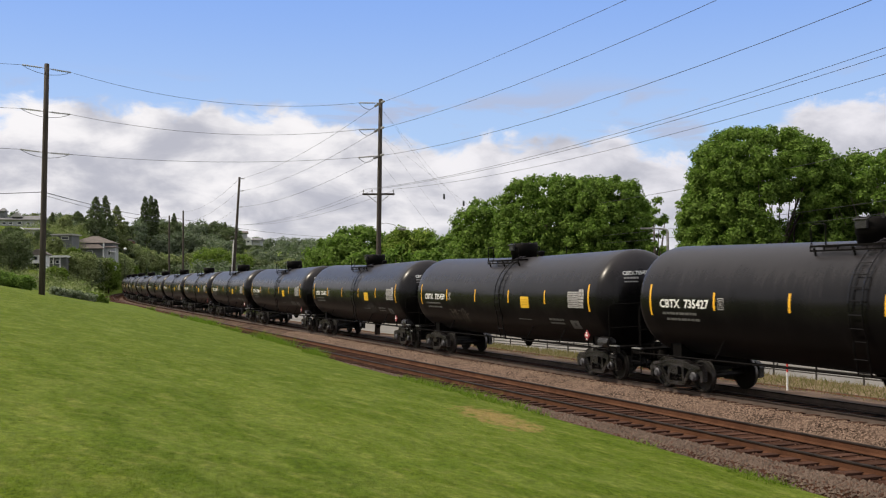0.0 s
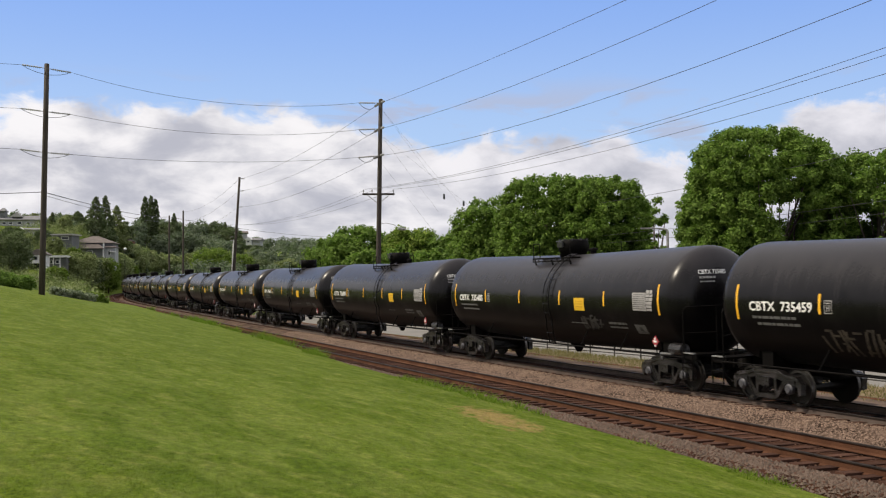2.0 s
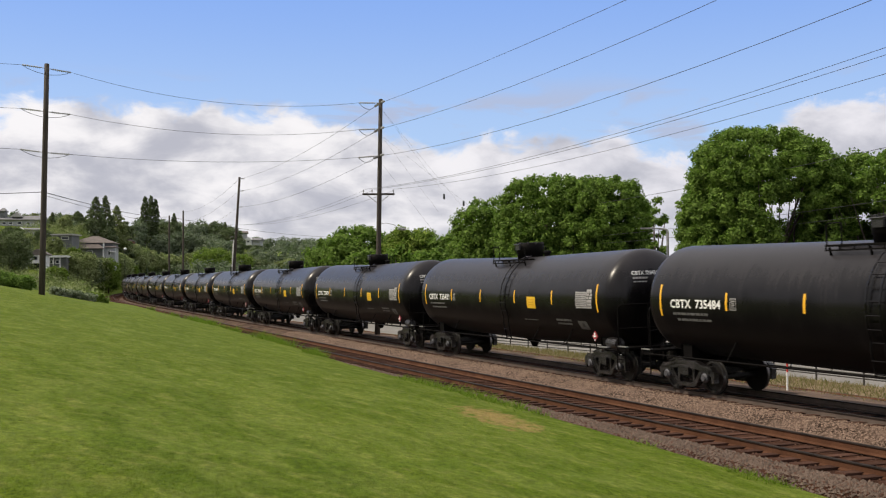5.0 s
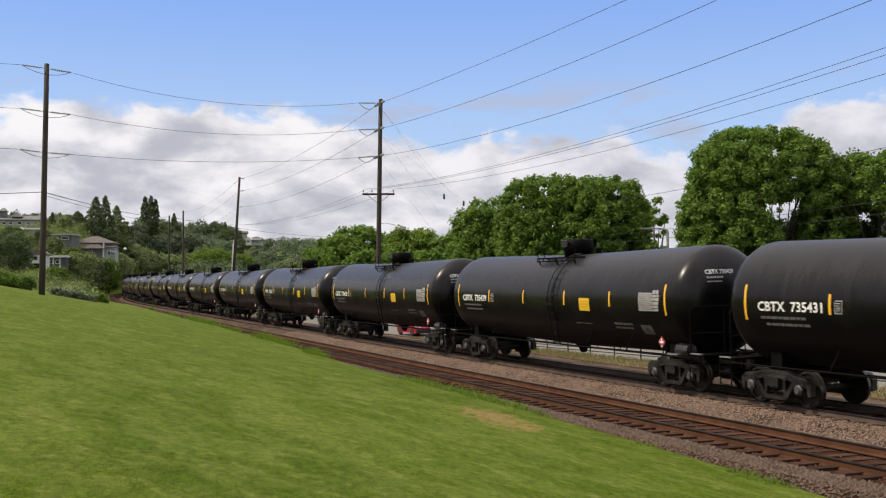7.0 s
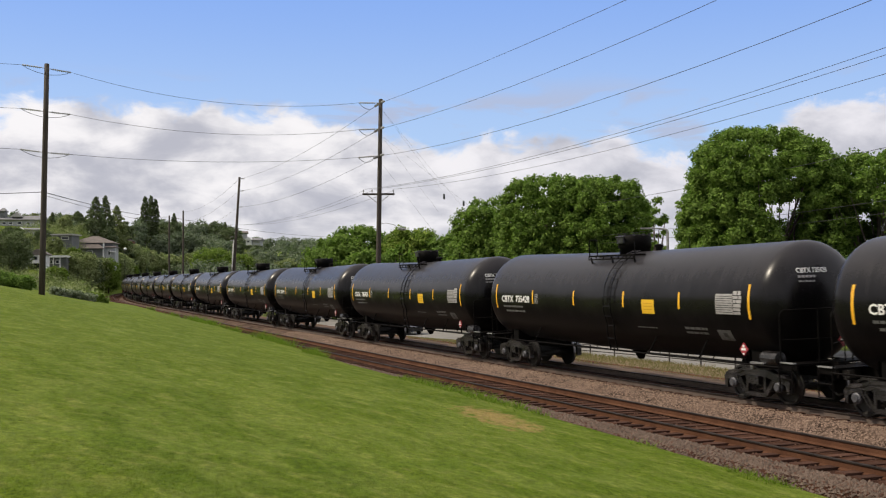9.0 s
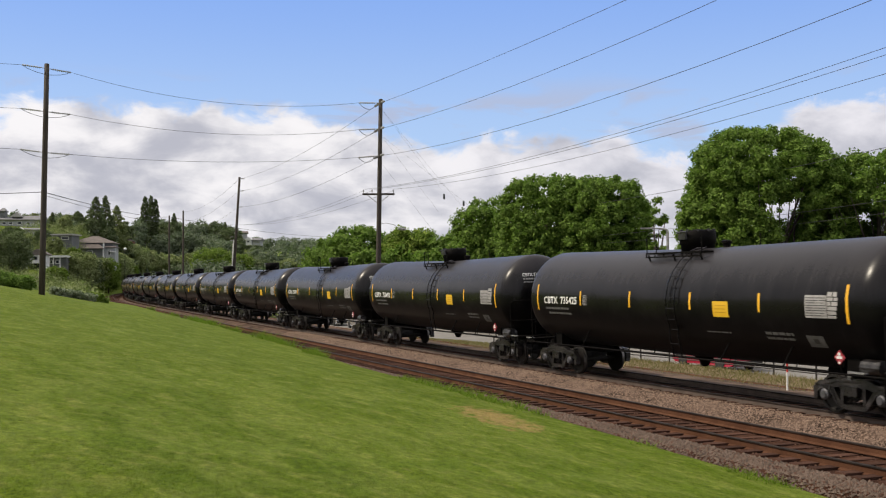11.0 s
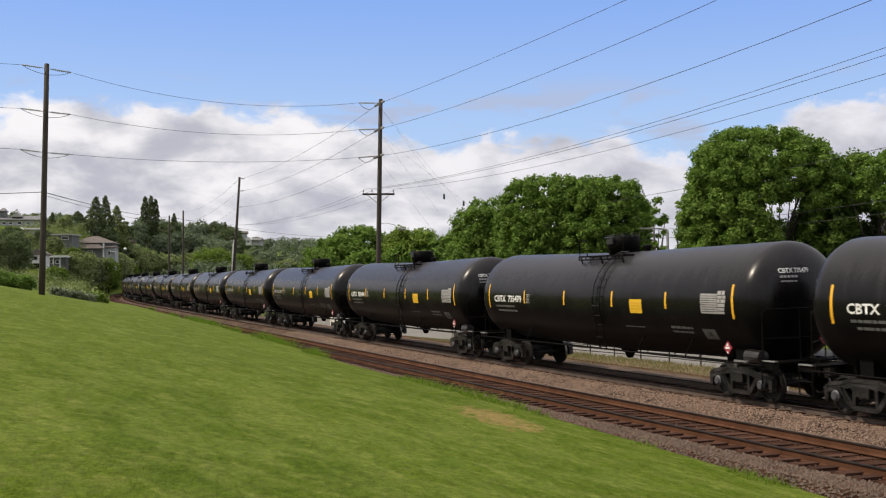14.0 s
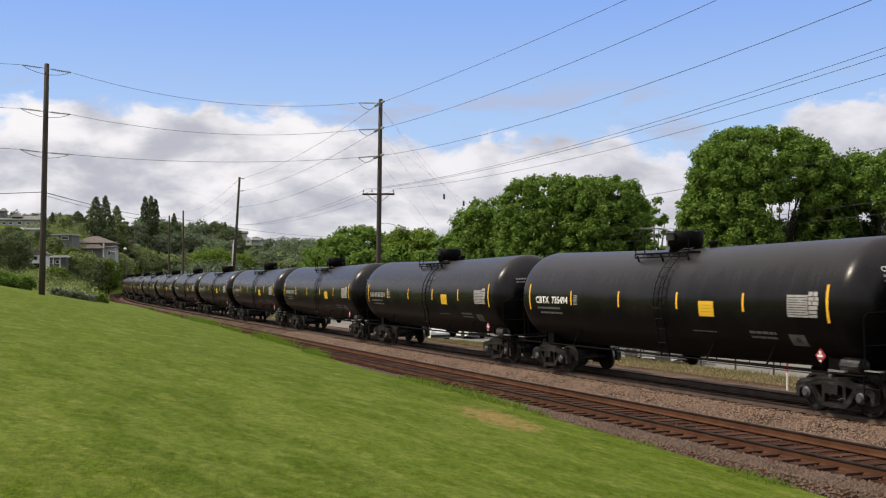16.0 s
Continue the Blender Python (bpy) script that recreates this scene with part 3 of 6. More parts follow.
def stencil_lines(sh, x0, x1, arcs, seed, side=-1, gap=0.03):
    """Rows of unreadable print as short bars."""
    rnd = random.Random(seed)
    for a0, a1 in arcs:
        x = x0
        while x < x1 - 0.05:
            w = min(rnd.uniform(0.10, 0.32), x1 - x)
            skin_panel(sh, x, x + w, a0, a1, side, 0.007, 1)
            x += w + gap
    return sh


def tank_car():
    car = new("tank_car")
    tagged(car, "black railway tank car with white lettering and yellow reflective stripes", "tank car", "train of tank cars")
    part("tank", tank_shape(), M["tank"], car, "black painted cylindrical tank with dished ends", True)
    # underframe at both ends
    for k in (-1, 1):
        sill = Shape().box((k * 7.0, 0, 0.93), (3.6, 0.36, 0.42)).box((k * 8.55, 0, 0.86), (0.35, 0.5, 0.36))
        part("stub_sill", sill, M["frame_black"], car)
        sad = Shape()
        sad.slab([(k * 6.62, 0.92), (k * 7.02, 0.92), (k * 7.02, 1.32), (k * 6.62, 1.32)], -1.02, 1.02)
        sad.v = [(x, y, z + (0.55 * max(0, abs(y) - 0.3) if z > 1.2 else 0.10 * max(0, abs(y) - 0.9))) for x, y, z in sad.v]
        part("bolster", sad, M["frame_black"], car)
        web = Shape()
        for x in (6.55, 7.09):
            base = len(web.v)
            pts = []
            for i in range(9):
                y = -1.04 + 2.08 * i / 8
                pts.append((y, axis_z(7) - math.sqrt(max(0.05, (R_TANK + 0.01) ** 2 - y * y))))
            for y, z in pts:
                web.v += [(k * x, y, 0.96), (k * x, y, max(z, 1.05))]
            for i in range(8):
                web.f.append([base + 2 * i, base + 2 * i + 1, base + 2 * i + 3, base + 2 * i + 2])
        part("saddle_plate", web, M["frame_black"], car)
        cp = Shape().box((k * 8.80, 0, 0.84), (0.42, 0.16, 0.18)).box((k * 8.96, 0.05, 0.84), (0.20, 0.28, 0.30), taper=0.85)
        part("coupler", cp, M["truck"], car)
        hose = Shape().tube([(k * 8.55, -0.35, 0.75), (k * 8.70, -0.38, 0.45), (k * 8.95, -0.36, 0.33), (k * 8.97, -0.3, 0.36)], 0.03, 6)
        part("air_hose", hose, M["frame_black"], car)
        # end platform with steps and grab rails
        pl = Shape().box((k * 8.35, 0, 1.10), (0.55, 2.7, 0.05))
        for y in (-1.33, 1.33):
            pl.box((k * 8.35, y, 1.04), (0.6, 0.05, 0.14))
        pf = part("end_platform", pl, M["frame_black"], car)
        if k > 0:
            part("bracket", Shape().box((7.25, -1.33, 1.07), (0.50, 0.16, 0.03)).box((6.98, -1.30, 0.99), (0.10, 0.08, 0.20)), M["sunlit_step"], pf, "cylinder bracket with its sunlit top painted pale")
        for y in (-1.36, 1.36):
            sb = Shape()
            for i in range(2):
                sb.box((k * 8.35, y - 0.03 + 0.06 * i, 1.145), (0.46, 0.04, 0.03))
            part("step_board", sb, M["sunlit_step"], pf, "step grating with its sunlit top painted pale")
        for y in (-1.42, 1.42):
            st = Shape()
            st.tube([(k * 8.1, y, 1.08), (k * 8.1, y, 0.42), (k * 8.55, y, 0.42), (k * 8.55, y, 1.08)], 0.022, 6)
            st.tube([(k * 8.1, y, 0.75), (k * 8.55, y, 0.75)], 0.022, 6)
            part("sill_step", st, M["frame_black"], car)
        hr = Shape()
        hr.tube([(k * 8.12, -1.38, 1.1), (k * 8.12, -1.38, 2.34), (k * 8.16, -1.30, 2.44), (k * 8.55, -0.6, 2.46), (k * 8.60, 0, 2.46), (k * 8.55, 0.6, 2.46), (k * 8.16, 1.30, 2.44), (k * 8.12, 1.38, 2.34), (k * 8.12, 1.38, 1.1)], 0.02, 6)
        hr.tube([(k * 8.12, -1.38, 1.70), (k * 8.55, -0.6, 1.72), (k * 8.60, 0, 1.72), (k * 8.55, 0.6, 1.72), (k * 8.12, 1.38, 1.70)], 0.016, 6)
        for y in (-0.55, 0.55):
            hr.tube([(k * 8.55, y, 1.12), (k * 8.55, y, 2.46)], 0.018, 6)
        part("end_handrail", hr, M["frame_black"], car)
        bogie(car, k * 6.83)
    # low rail along both flanks on slanting hangers
    for y in (-1, 1):
        sr = Shape().tube([(-8.15, y * 1.42, 1.02), (8.15, y * 1.42, 1.02)], 0.024, 6)
        part("side_rail", sr, M["frame_black"], car)
        for x in (-4.6, 2.5, 4.9):
            hg = Shape().tube([(x - 0.02, y * 1.42, 1.02), (x + 0.16, y * 1.22, axis_z(x) - math.sqrt(R_TANK ** 2 - 1.22 ** 2) + 0.03)], 0.022, 6)
            part("rail_hanger", hg, M["frame_black"], car)
        # long ladder that follows the skin up to the platform
        ld = Shape()
        for x in (0.46, 0.86):
            pts = [(x, y * 1.44, 1.02), (x, y * 1.56, 1.6)] + [on_tank(x, a, 0.09, y) for a in (-0.8, -0.4, 0, 0.4, 0.8, 1.2, 1.6, 1.9)]
            ld.tube(pts, 0.022, 6)
        rungs = [(y * 1.46, 1.10), (y * 1.55, 1.40)]
        for yy, zz in rungs:
            ld.tube([(0.46, yy, zz), (0.86, yy, zz)], 0.016, 5)
        for i in range(10):
            a = -0.85 + i * 0.30
            ld.tube([on_tank(0.46, a, 0.09, y), on_tank(0.86, a, 0.09, y)], 0.016, 5)
        part("ladder", ld, M["tank"], car)
    # manway, valves and platform on the crown
    top = axis_z(0) + R_TANK
    dm = Shape().lathe([(top - 0.10, 0.50), (top + 0.12, 0.50), (top + 0.14, 0.54), (top + 0.50, 0.54), (top + 0.56, 0.47), (top + 0.58, 0.1)], "Z", (-0.15, 0, 0), 24)
    mw = part("manway_housing", dm, M["frame_black"], car, "", True)
    for i in range(10):
        a = 2 * math.pi * i / 10
        part("lid_bolt", Shape().box((-0.15 + 0.50 * math.cos(a), 0.50 * math.sin(a), top + 0.55), (0.06, 0.06, 0.08)), M["truck"], mw)
    part("hinge", Shape().box((-0.15, -0.55, top + 0.40), (0.34, 0.07, 0.22)).tube([(-0.38, -0.58, top + 0.5), (0.08, -0.58, top + 0.5)], 0.03, 6), M["truck"], mw)
    vb = Shape().lathe([(top - 0.05, 0.11), (top + 0.12, 0.11), (top + 0.13, 0.15), (top + 0.20, 0.15), (top + 0.23, 0.06)], "Z", (1.05, 0.1, 0), 14)
    part("relief_valve", vb, M["frame_black"], car)
    for y in (-1, 1):
        wp = Shape()
        for yy in (0.66, 1.06):
            wp.box((0.05, y * yy, top - 0.10), (2.7, 0.03, 0.05))
        wp.box((0.05, y * 1.07, top - 0.21), (2.7, 0.025, 0.04))
        for i in range(7):
            wp.box((-1.28 + i * 0.443, y * 1.07, top - 0.155), (0.035, 0.022, 0.11))
        for x in (-1.2, 0.05, 1.3):
            wp.tube([(x, y * 1.04, top - 0.14), (x, y * 0.98, axis_z(x) + math.sqrt(R_TANK ** 2 - 0.98 ** 2) - 0.02)], 0.03, 6)
        wk = part("walkway", wp, M["frame_black"], car)
        gr = Shape()
        for i in range(22):
            gr.box((-1.26 + i * 0.1247, y * 0.86, top - 0.085), (0.03, 0.40, 0.025))
        part("grating", gr, M["frame_black"], wk)
        part("platform_rail", Shape().tube([(-1.28, y * 1.04, top - 0.12), (-1.28, y * 1.04, top + 0.40), (-1.22, y * 1.04, top + 0.44), (-0.85, y * 1.04, top + 0.44), (-0.80, y * 1.04, top + 0.40), (-0.80, y * 1.04, top - 0.10)], 0.018, 6), M["frame_black"], car)
        part("platform_post", Shape().tube([(1.38, y * 1.04, top - 0.12), (1.38, y * 1.04, top + 0.40)], 0.016, 6), M["frame_black"], car)
    # bottom outlet, brake gear
    bo = Shape().lathe([(0.62, 0.08), (0.66, 0.12), (0.78, 0.17), (axis_z(0) - R_TANK + 0.03, 0.32)], "Z", (0, 0, 0), 14)
    bo.slab([(-0.48, 0.95), (0.48, 0.95), (0.2, 0.74), (-0.2, 0.74)], -0.03, 0.03)
    part("bottom_outlet", bo, M["frame_black"], car)
    rs = Shape().lathe([(4.7, 0.05), (4.75, 0.18), (5.45, 0.18), (5.5, 0.05)], "X", (0, 0.35, 0.82), 14)
    part("air_reservoir", rs, M["frame_black"], car)
    rs = Shape().lathe([(7.25, 0.05), (7.28, 0.18), (7.85, 0.18), (7.88, 0.05)], "X", (0, -1.15, 1.20), 14)
    part("brake_cylinder", rs, M["truck"], car)
    bp = Shape().tube([(-8.6, -0.45, 0.78), (-6.0, -0.55, 0.92), (-0.9, -0.55, 0.90), (0.9, -0.55, 0.90), (6.0, -0.55, 0.92), (8.6, -0.45, 0.78)], 0.03, 6)
    for x in (-4.6, -3.2, -1.8, 1.8, 3.2, 4.4):
        bp.tube([(x, -0.55, 0.90), (x, -0.50, axis_z(x) - math.sqrt(R_TANK ** 2 - 0.25) + 0.02)], 0.016, 5)
    part("brake_pipe", bp, M["frame_black"], car)
    wheel = Shape()
    for i in range(16):
        a, b = 2 * math.pi * i / 16, 2 * math.pi * (i + 1) / 16
        wheel.tube([(-8.62, 0.5 + 0.27 * math.cos(a), 1.75 + 0.27 * math.sin(a)), (-8.62, 0.5 + 0.27 * math.cos(b), 1.75 + 0.27 * math.sin(b))], 0.014, 5, False)
    for a in (0.3, 2.4, 4.5):
        wheel.tube([(-8.62, 0.5, 1.75), (-8.62, 0.5 + 0.27 * math.cos(a), 1.75 + 0.27 * math.sin(a))], 0.012, 5)
    part("hand_brake", wheel, M["frame_black"], car)
    # marks on both flanks
    for side in (-1, 1):
        for x, half in ((-7.25, 0.455), (7.25, 0.455), (-4.35, 0.24), (-1.50, 0.24), (1.47, 0.24), (4.30, 0.24)):
            arc = -0.02 if half > 0.3 else -0.03
            part("reflector_stripe", skin_panel(Shape(), x - 0.041, x + 0.041, arc - half, arc + half, side, 0.006, 6), M["yellow"], car, "yellow reflective stripe")
    lab = part("warning_label", skin_panel(Shape(), 2.46, 3.10, -0.44, -0.02, -1, 0.006, 3), M["label_yellow"], car, "yellow warning label with unreadable print")
    sh = Shape()
    for a in (-0.13, -0.22, -0.31):
        skin_panel(sh, 2.56, 3.0, a - 0.012, a + 0.012, -1, 0.010, 1)
    tagged(part("label_print", sh, M["amber_ink"], lab), kind="stuff")
    blk = part("data_block", skin_panel(Shape(), 5.92, 6.62, -0.36, 0.18, -1, 0.006, 4), M["grey_stencil"], car, "pale stencilled data block, unreadable")
    skin = Shape()
    stencil_lines(skin, 6.64, 6.98, [(0.15, 0.26), (0.05, 0.13), (-0.06, 0.03), (-0.17, -0.08), (-0.27, -0.19), (-0.36, -0.29)], 4)
    tagged(part("stencil_print", skin, M["grey_stencil"], blk), kind="stuff")
    sh = Shape()
    for i in range(8):
        a = 0.12 - i * 0.06
        stencil_lines(sh, 5.95, 6.60, [(a - 0.012, a + 0.006)], 20 + i, -1, 0.02)
    sh.v = [(x, y * 1.003, z) for x, y, z in sh.v]
    tagged(part("block_print", sh, M["dark_ink"], blk), kind="stuff")
    sh = Shape()
    stencil_lines(sh, -6.7, -5.15, [(-0.43, -0.36)], 7)
    stencil_lines(sh, -6.55, -5.05, [(-0.60, -0.53)], 8)
    tagged(part("capacity_print", sh, M["dim_stencil"], car, "two faded lines of white stencil"), kind="stuff")
    sh = Shape()
    stencil_lines(sh, 2.0, 3.0, [(-0.90, -0.86)], 9)
    stencil_lines(sh, 4.35, 5.35, [(-0.86, -0.78), (-1.0, -0.93)], 10)
    tagged(part("lower_print", sh, M["dim_stencil"], car), kind="stuff")
    box = Shape()
    skin_panel(box, 5.75, 6.30, -0.86, -0.82, -1, 0.006, 1, 0)
    skin_panel(box, 5.75, 6.30, -1.16, -1.12, -1, 0.006, 1, 0)
    skin_panel(box, 5.75, 5.79, -1.16, -0.82, -1, 0.006, 2, 0)
    skin_panel(box, 6.26, 6.30, -1.16, -0.82, -1, 0.006, 2, 0)
    card = part("card_frame", box, M["dim_stencil"], car)
    part("card", skin_panel(Shape(), 5.79, 6.26, -1.12, -0.86, -1, 0.004, 2), M["dim_stencil"], card)
    tagged(part("card_print", skin_panel(Shape(), 5.95, 6.12, -1.05, -0.91, -1, 0.007, 2), M["dark_ink"], card), kind="stuff")
    box = Shape()
    for a0, a1, x0, x1 in ((0.04, 0.062, -4.20, -3.96), (-0.25, -0.228, -4.20, -3.96), (-0.25, 0.062, -4.20, -4.18), (-0.25, 0.062, -3.98, -3.96), (-0.02, 0.005, -4.15, -4.01), (-0.21, -0.04, -4.13, -4.105), (-0.21, -0.04, -4.055, -4.03), (-0.13, -0.105, -4.13, -4.04)):
        skin_panel(box, x0, x1, a0, a1, -1, 0.006, 2)
    part("test_box", box, M["grey_stencil"], car, "white outlined stencil box")
    for x in (6.78, -7.75):
        y = -1.40
        pc = Shape()
        base = len(pc.v)
        for dy in (-0.012, 0.012):
            pc.v += [(x - 0.165, y + dy, 1.40), (x, y + dy, 1.225), (x + 0.165, y + dy, 1.40), (x, y + dy, 1.575)]
        pc.f += [[base, base + 1, base + 2, base + 3], [base + 7, base + 6, base + 5, base + 4]] + [[base + i, base + 4 + i, base + 4 + (i + 1) % 4, base + (i + 1) % 4] for i in range(4)]
        if x > 0:
            pd = part("hazard_placard", pc, M["red"], car, "red diamond hazard placard")
            wb = Shape().box((x, y - 0.018, 1.40), (0.17, 0.008, 0.06)).box((x, y - 0.018, 1.48), (0.07, 0.008, 0.07)).box((x, y - 0.018, 1.28), (0.06, 0.008, 0.05))
            part("placard_print", wb, M["white"], pd)
            part("placard_stem", Shape().tube([(x, y + 0.02, 1.24), (x, y + 0.05, 1.0)], 0.02, 5), M["frame_black"], pd)
    pc = Shape()
    for dx in (0.0, 0.02):
        pc.v += [(8.61 + dx, 0.02, 1.66), (8.61 + dx, 0.18, 1.50), (8.61 + dx, 0.34, 1.66), (8.61 + dx, 0.18, 1.82)]
    pc.f = [[3, 2, 1, 0], [4, 5, 6, 7]] + [[i, (i + 1) % 4, 4 + (i + 1) % 4, 4 + i] for i in range(4)]
    pd = part("hazard_placard", pc, M["red"], car, "red diamond hazard placard")
    part("placard_print", Shape().box((8.635, 0.18, 1.66), (0.008, 0.18, 0.07)).box((8.635, 0.18, 1.74), (0.008, 0.06, 0.06)), M["white"], pd)
    # reporting marks on the leading end
    sh = Shape()
    rnd = random.Random(5)
    for z, w, h in ((3.27, 0.5, 0.06), (3.15, 0.45, 0.04)):
        y = -0.85
        while y < -0.85 + w:
            l = rnd.uniform(0.04, 0.09)
            for_y = [y, min(y + l, -0.85 + w)]
            base = len(sh.v)
            for zz in (z - h / 2, z + h / 2):
                for yy in for_y:
                    sh.v.append(on_head(yy, zz))
            sh.f.append([base, base + 1, base + 3, base + 2])
            y += l + 0.022
    tagged(part("end_print", sh, M["grey_stencil"], car), kind="stuff")
    return car


def lettering(car, number):
    me = text_mesh("lettering", "CBTX  " + number, 0.25, 2.20, lambda u, v: on_tank(-6.78 + u, -0.24 + v, 0.008), M["white"])
    ob = new("lettering", me)
    ob.parent = car
    tagged(ob, "white reporting marks", kind="stuff")
    me = text_mesh("end_lettering", "CBTX " + number, 0.13, 0.86, lambda u, v: on_head(-0.86 + u, 3.36 + v), M["white"])
    end = new("end_lettering", me)
    end.parent = car
    tagged(end, kind="stuff")
    return ob


def scrawl(car, strokes, material, label):
    """Spray-paint strokes on the flank that spell nothing."""
    sh = Shape()
    for x0, x1, a0, a1, lean in strokes:
        skin_panel(sh, x0, x1, a0, a1, -1, 0.007, 3, lean)
    tagged(part("graffiti", sh, material, car, label), kind="stuff")


NUMBERS = {0: "735427", 1: "735459", 2: "735485", 3: "735484", 4: "735431", 5: "735429", 6: "735428", 7: "735425", 8: "735493", 9: "735479", 10: "735494"}
PITCH = 17.954
FIRST, LAST = -1, 26
cars = {}
master = tank_car()
cars[0] = master
for i in range(FIRST, LAST):
    if i:
        cars[i] = copy_thing(master, Matrix.Identity(4))
for i, c in cars.items():
    if i in NUMBERS:
        lettering(c, NUMBERS[i])
    else:
        sh = Shape()
        rnd = random.Random(i)
        x = -6.9
        for w in (0.2, 0.18, 0.2, 0.2, 0.18, 0.18, 0.18, 0.18, 0.18, 0.18):
            skin_panel(sh, x, x + w * 0.62, -0.22, 0.01, -1, 0.007, 1)
            x += w + (0.2 if abs(x + 6.1) < 0.1 else 0.04)
        tagged(part("lettering", sh, M["grey_stencil"], c), kind="stuff")


M["spray_tan"] = mat("faded_tan_spray_paint", (0.008, 0.0065, 0.005), (0.055, 0.042, 0.030), 0.7, scale=5, fine=25, bump=0.0)
M["spray_grey"] = mat("faded_grey_spray_paint", (0.006, 0.006, 0.0055), (0.034, 0.031, 0.030), 0.7, scale=5, fine=25, bump=0.0)
rnd = random.Random(41)
for i, x, a, wide, tall, kind, label in ((1, -4.3, -1.35, 1.9, 0.8, "spray_tan", "faded tan graffiti strokes"), (2, 2.75, -1.15, 1.1, 0.6, "spray_grey", "thin grey graffiti strokes")):
    st = []
    for k in range(9):
        u = x + wide * k / 9
        st.append((u, u + 0.09, a + rnd.uniform(0, 0.2) * tall, a + rnd.uniform(0.6, 1.0) * tall, rnd.uniform(-0.5, 0.5)))
        v = a + rnd.uniform(0.05, 0.9) * tall
        st.append((u, u + rnd.uniform(0.12, 0.3), v, v + 0.06, 0.0))
    scrawl(cars[i], st, M[kind], label)


def along(t):
    """How far the train has gone at t."""
    surge = np.interp(t, [0, 0.5, 2, 3.5, 8, 9, 11.3, 12.7, 14.0, 15.0, 15.5, 16.0], [0.10, 0.09, 0.03, -0.02, -0.02, 0.01, -0.17, -0.18, -0.13, -0.05, 0.0, 0.0])
    return 10.959 * t - 0.02486 * t * t / 2 + float(surge)


def car_pose(s):
    x0, y0, _ = on_line(s - 6.83)
    x1, y1, _ = on_line(s + 6.83)
    z = 3.75e-06 * s * abs(s)
    # forward is towards smaller s
    return pose((x0 + x1) / 2, (y0 + y1) / 2, z, math.degrees(LEAN), 0, math.degrees(math.atan2(y0 - y1, x0 - x1)))


# ---- track ----


def rail(s_list, off_of, z, name, parent, side="rail_side"):
    prof = [(-0.07, -0.18), (-0.07, -0.165), (-0.012, -0.14), (-0.010, -0.045), (-0.036, -0.03), (-0.036, -0.006), (-0.028, 0.0), (0.028, 0.0), (0.036, -0.006), (0.036, -0.03), (0.010, -0.045), (0.012, -0.14), (0.07, -0.165), (0.07, -0.18)]
    v, f = [], []
    for s in s_list:
        for o, h in prof:
            x, y, _ = on_line(s, off_of(s) + o)
            v.append((x, y, z + h + 3.75e-06 * s * abs(s)))
    k = len(prof)
    for i in range(len(s_list) - 1):
        for j in range(k):
            f.append([i * k + j, i * k + (j + 1) % k, (i + 1) * k + (j + 1) % k, (i + 1) * k + j])
    me = mesh_of(name, v, f, M[side])
    me.materials.append(M["rail_top"])
    for p in me.polygons:
        if p.index % k in (4, 5, 6, 7, 8):
            p.material_index = 1
    ob = new(name, me)
    ob.parent = parent
    return ob


tie_shape = Shape().box((0, 0, -0.09), (0.23, 2.6, 0.18), taper=0.97)
TIE = mesh_of("tie", tie_shape.v, tie_shape.f, M["tie"])
rnd = random.Random(11)
for name, off_of, dz, label in (("railway_track", lambda s: gap_at(s), -0.007, "rusty near railway track on dark wooden ties"), ("railway_track", lambda s: 0.0, 0.0, "worn railway track under the passing train")):
    tr = new(name)
    tagged(tr, label, "railway track", "two railway tracks", "structure")
    s_r = np.concatenate([np.arange(-40, 150, 2.0), np.arange(150, 420, 6.0)])
    rail(s_r, lambda s: off_of(s) + 0.75, dz - LEAN * 0.7, "rail", tr, "rail_side" if dz else "rail_worn")
    rail(s_r, lambda s: off_of(s) - 0.75, dz + LEAN * 0.7, "rail", tr, "rail_side" if dz else "rail_worn")
    near = dz != 0.0
    rest = Shape()
    for i in range(-40, 700):
        s = 2.0 + i * 0.5 + rnd.uniform(-0.04, 0.04)
        x, y, a = on_line(s, off_of(s) + rnd.uniform(-0.06, 0.06))
        z = dz - 0.175 + 3.75e-06 * s * abs(s)
        m = pose(x, y, z, 0, math.degrees(LEAN) * 0, math.degrees(a) + 90 + rnd.uniform(-1, 1))
        if 0 <= i < (190 if near else 100):
            ob = new("tie", TIE)
            ob.parent = tr
            ob.matrix_basis = Matrix.Translation((x, y, z)) @ Euler((0, 0, a + rnd.uniform(-0.02, 0.02))).to_matrix().to_4x4() @ Matrix.Rotation(math.pi / 2, 4, "Z") @ Matrix.Rotation(LEAN, 4, "X")
        else:
            rest.box((x, y, z - 0.09), (0.23, 2.6, 0.18), a + math.pi / 2)
    tagged(part("ties", rest, M["tie"], tr), kind="stuff")

# ---- poles and wires ----


def pole(name, x, y, z0, top, r0, r1, label, lean=(0, 0)):
    ob = new(name)
    ob.location = (x, y, z0)
    tagged(ob, label, "utility pole", "line of utility poles")
    h = top - z0
    pts = [(lean[0] * k, lean[1] * k, h * k) for k in (-0.05, 0.25, 0.5, 0.75, 1.0)]
    part("shaft", Shape().tube(pts, [r0 + (r1 - r0) * k for k in (0, 0.25, 0.5, 0.75, 1.0)], 14), M["pole_wood"], ob, "", True)
    return ob


FOCUS = 1832.5


def bearing(px, depth):
    return (px - 784) / FOCUS * depth, depth



def v3(x, y, z):
    return Vector((x, y, z))


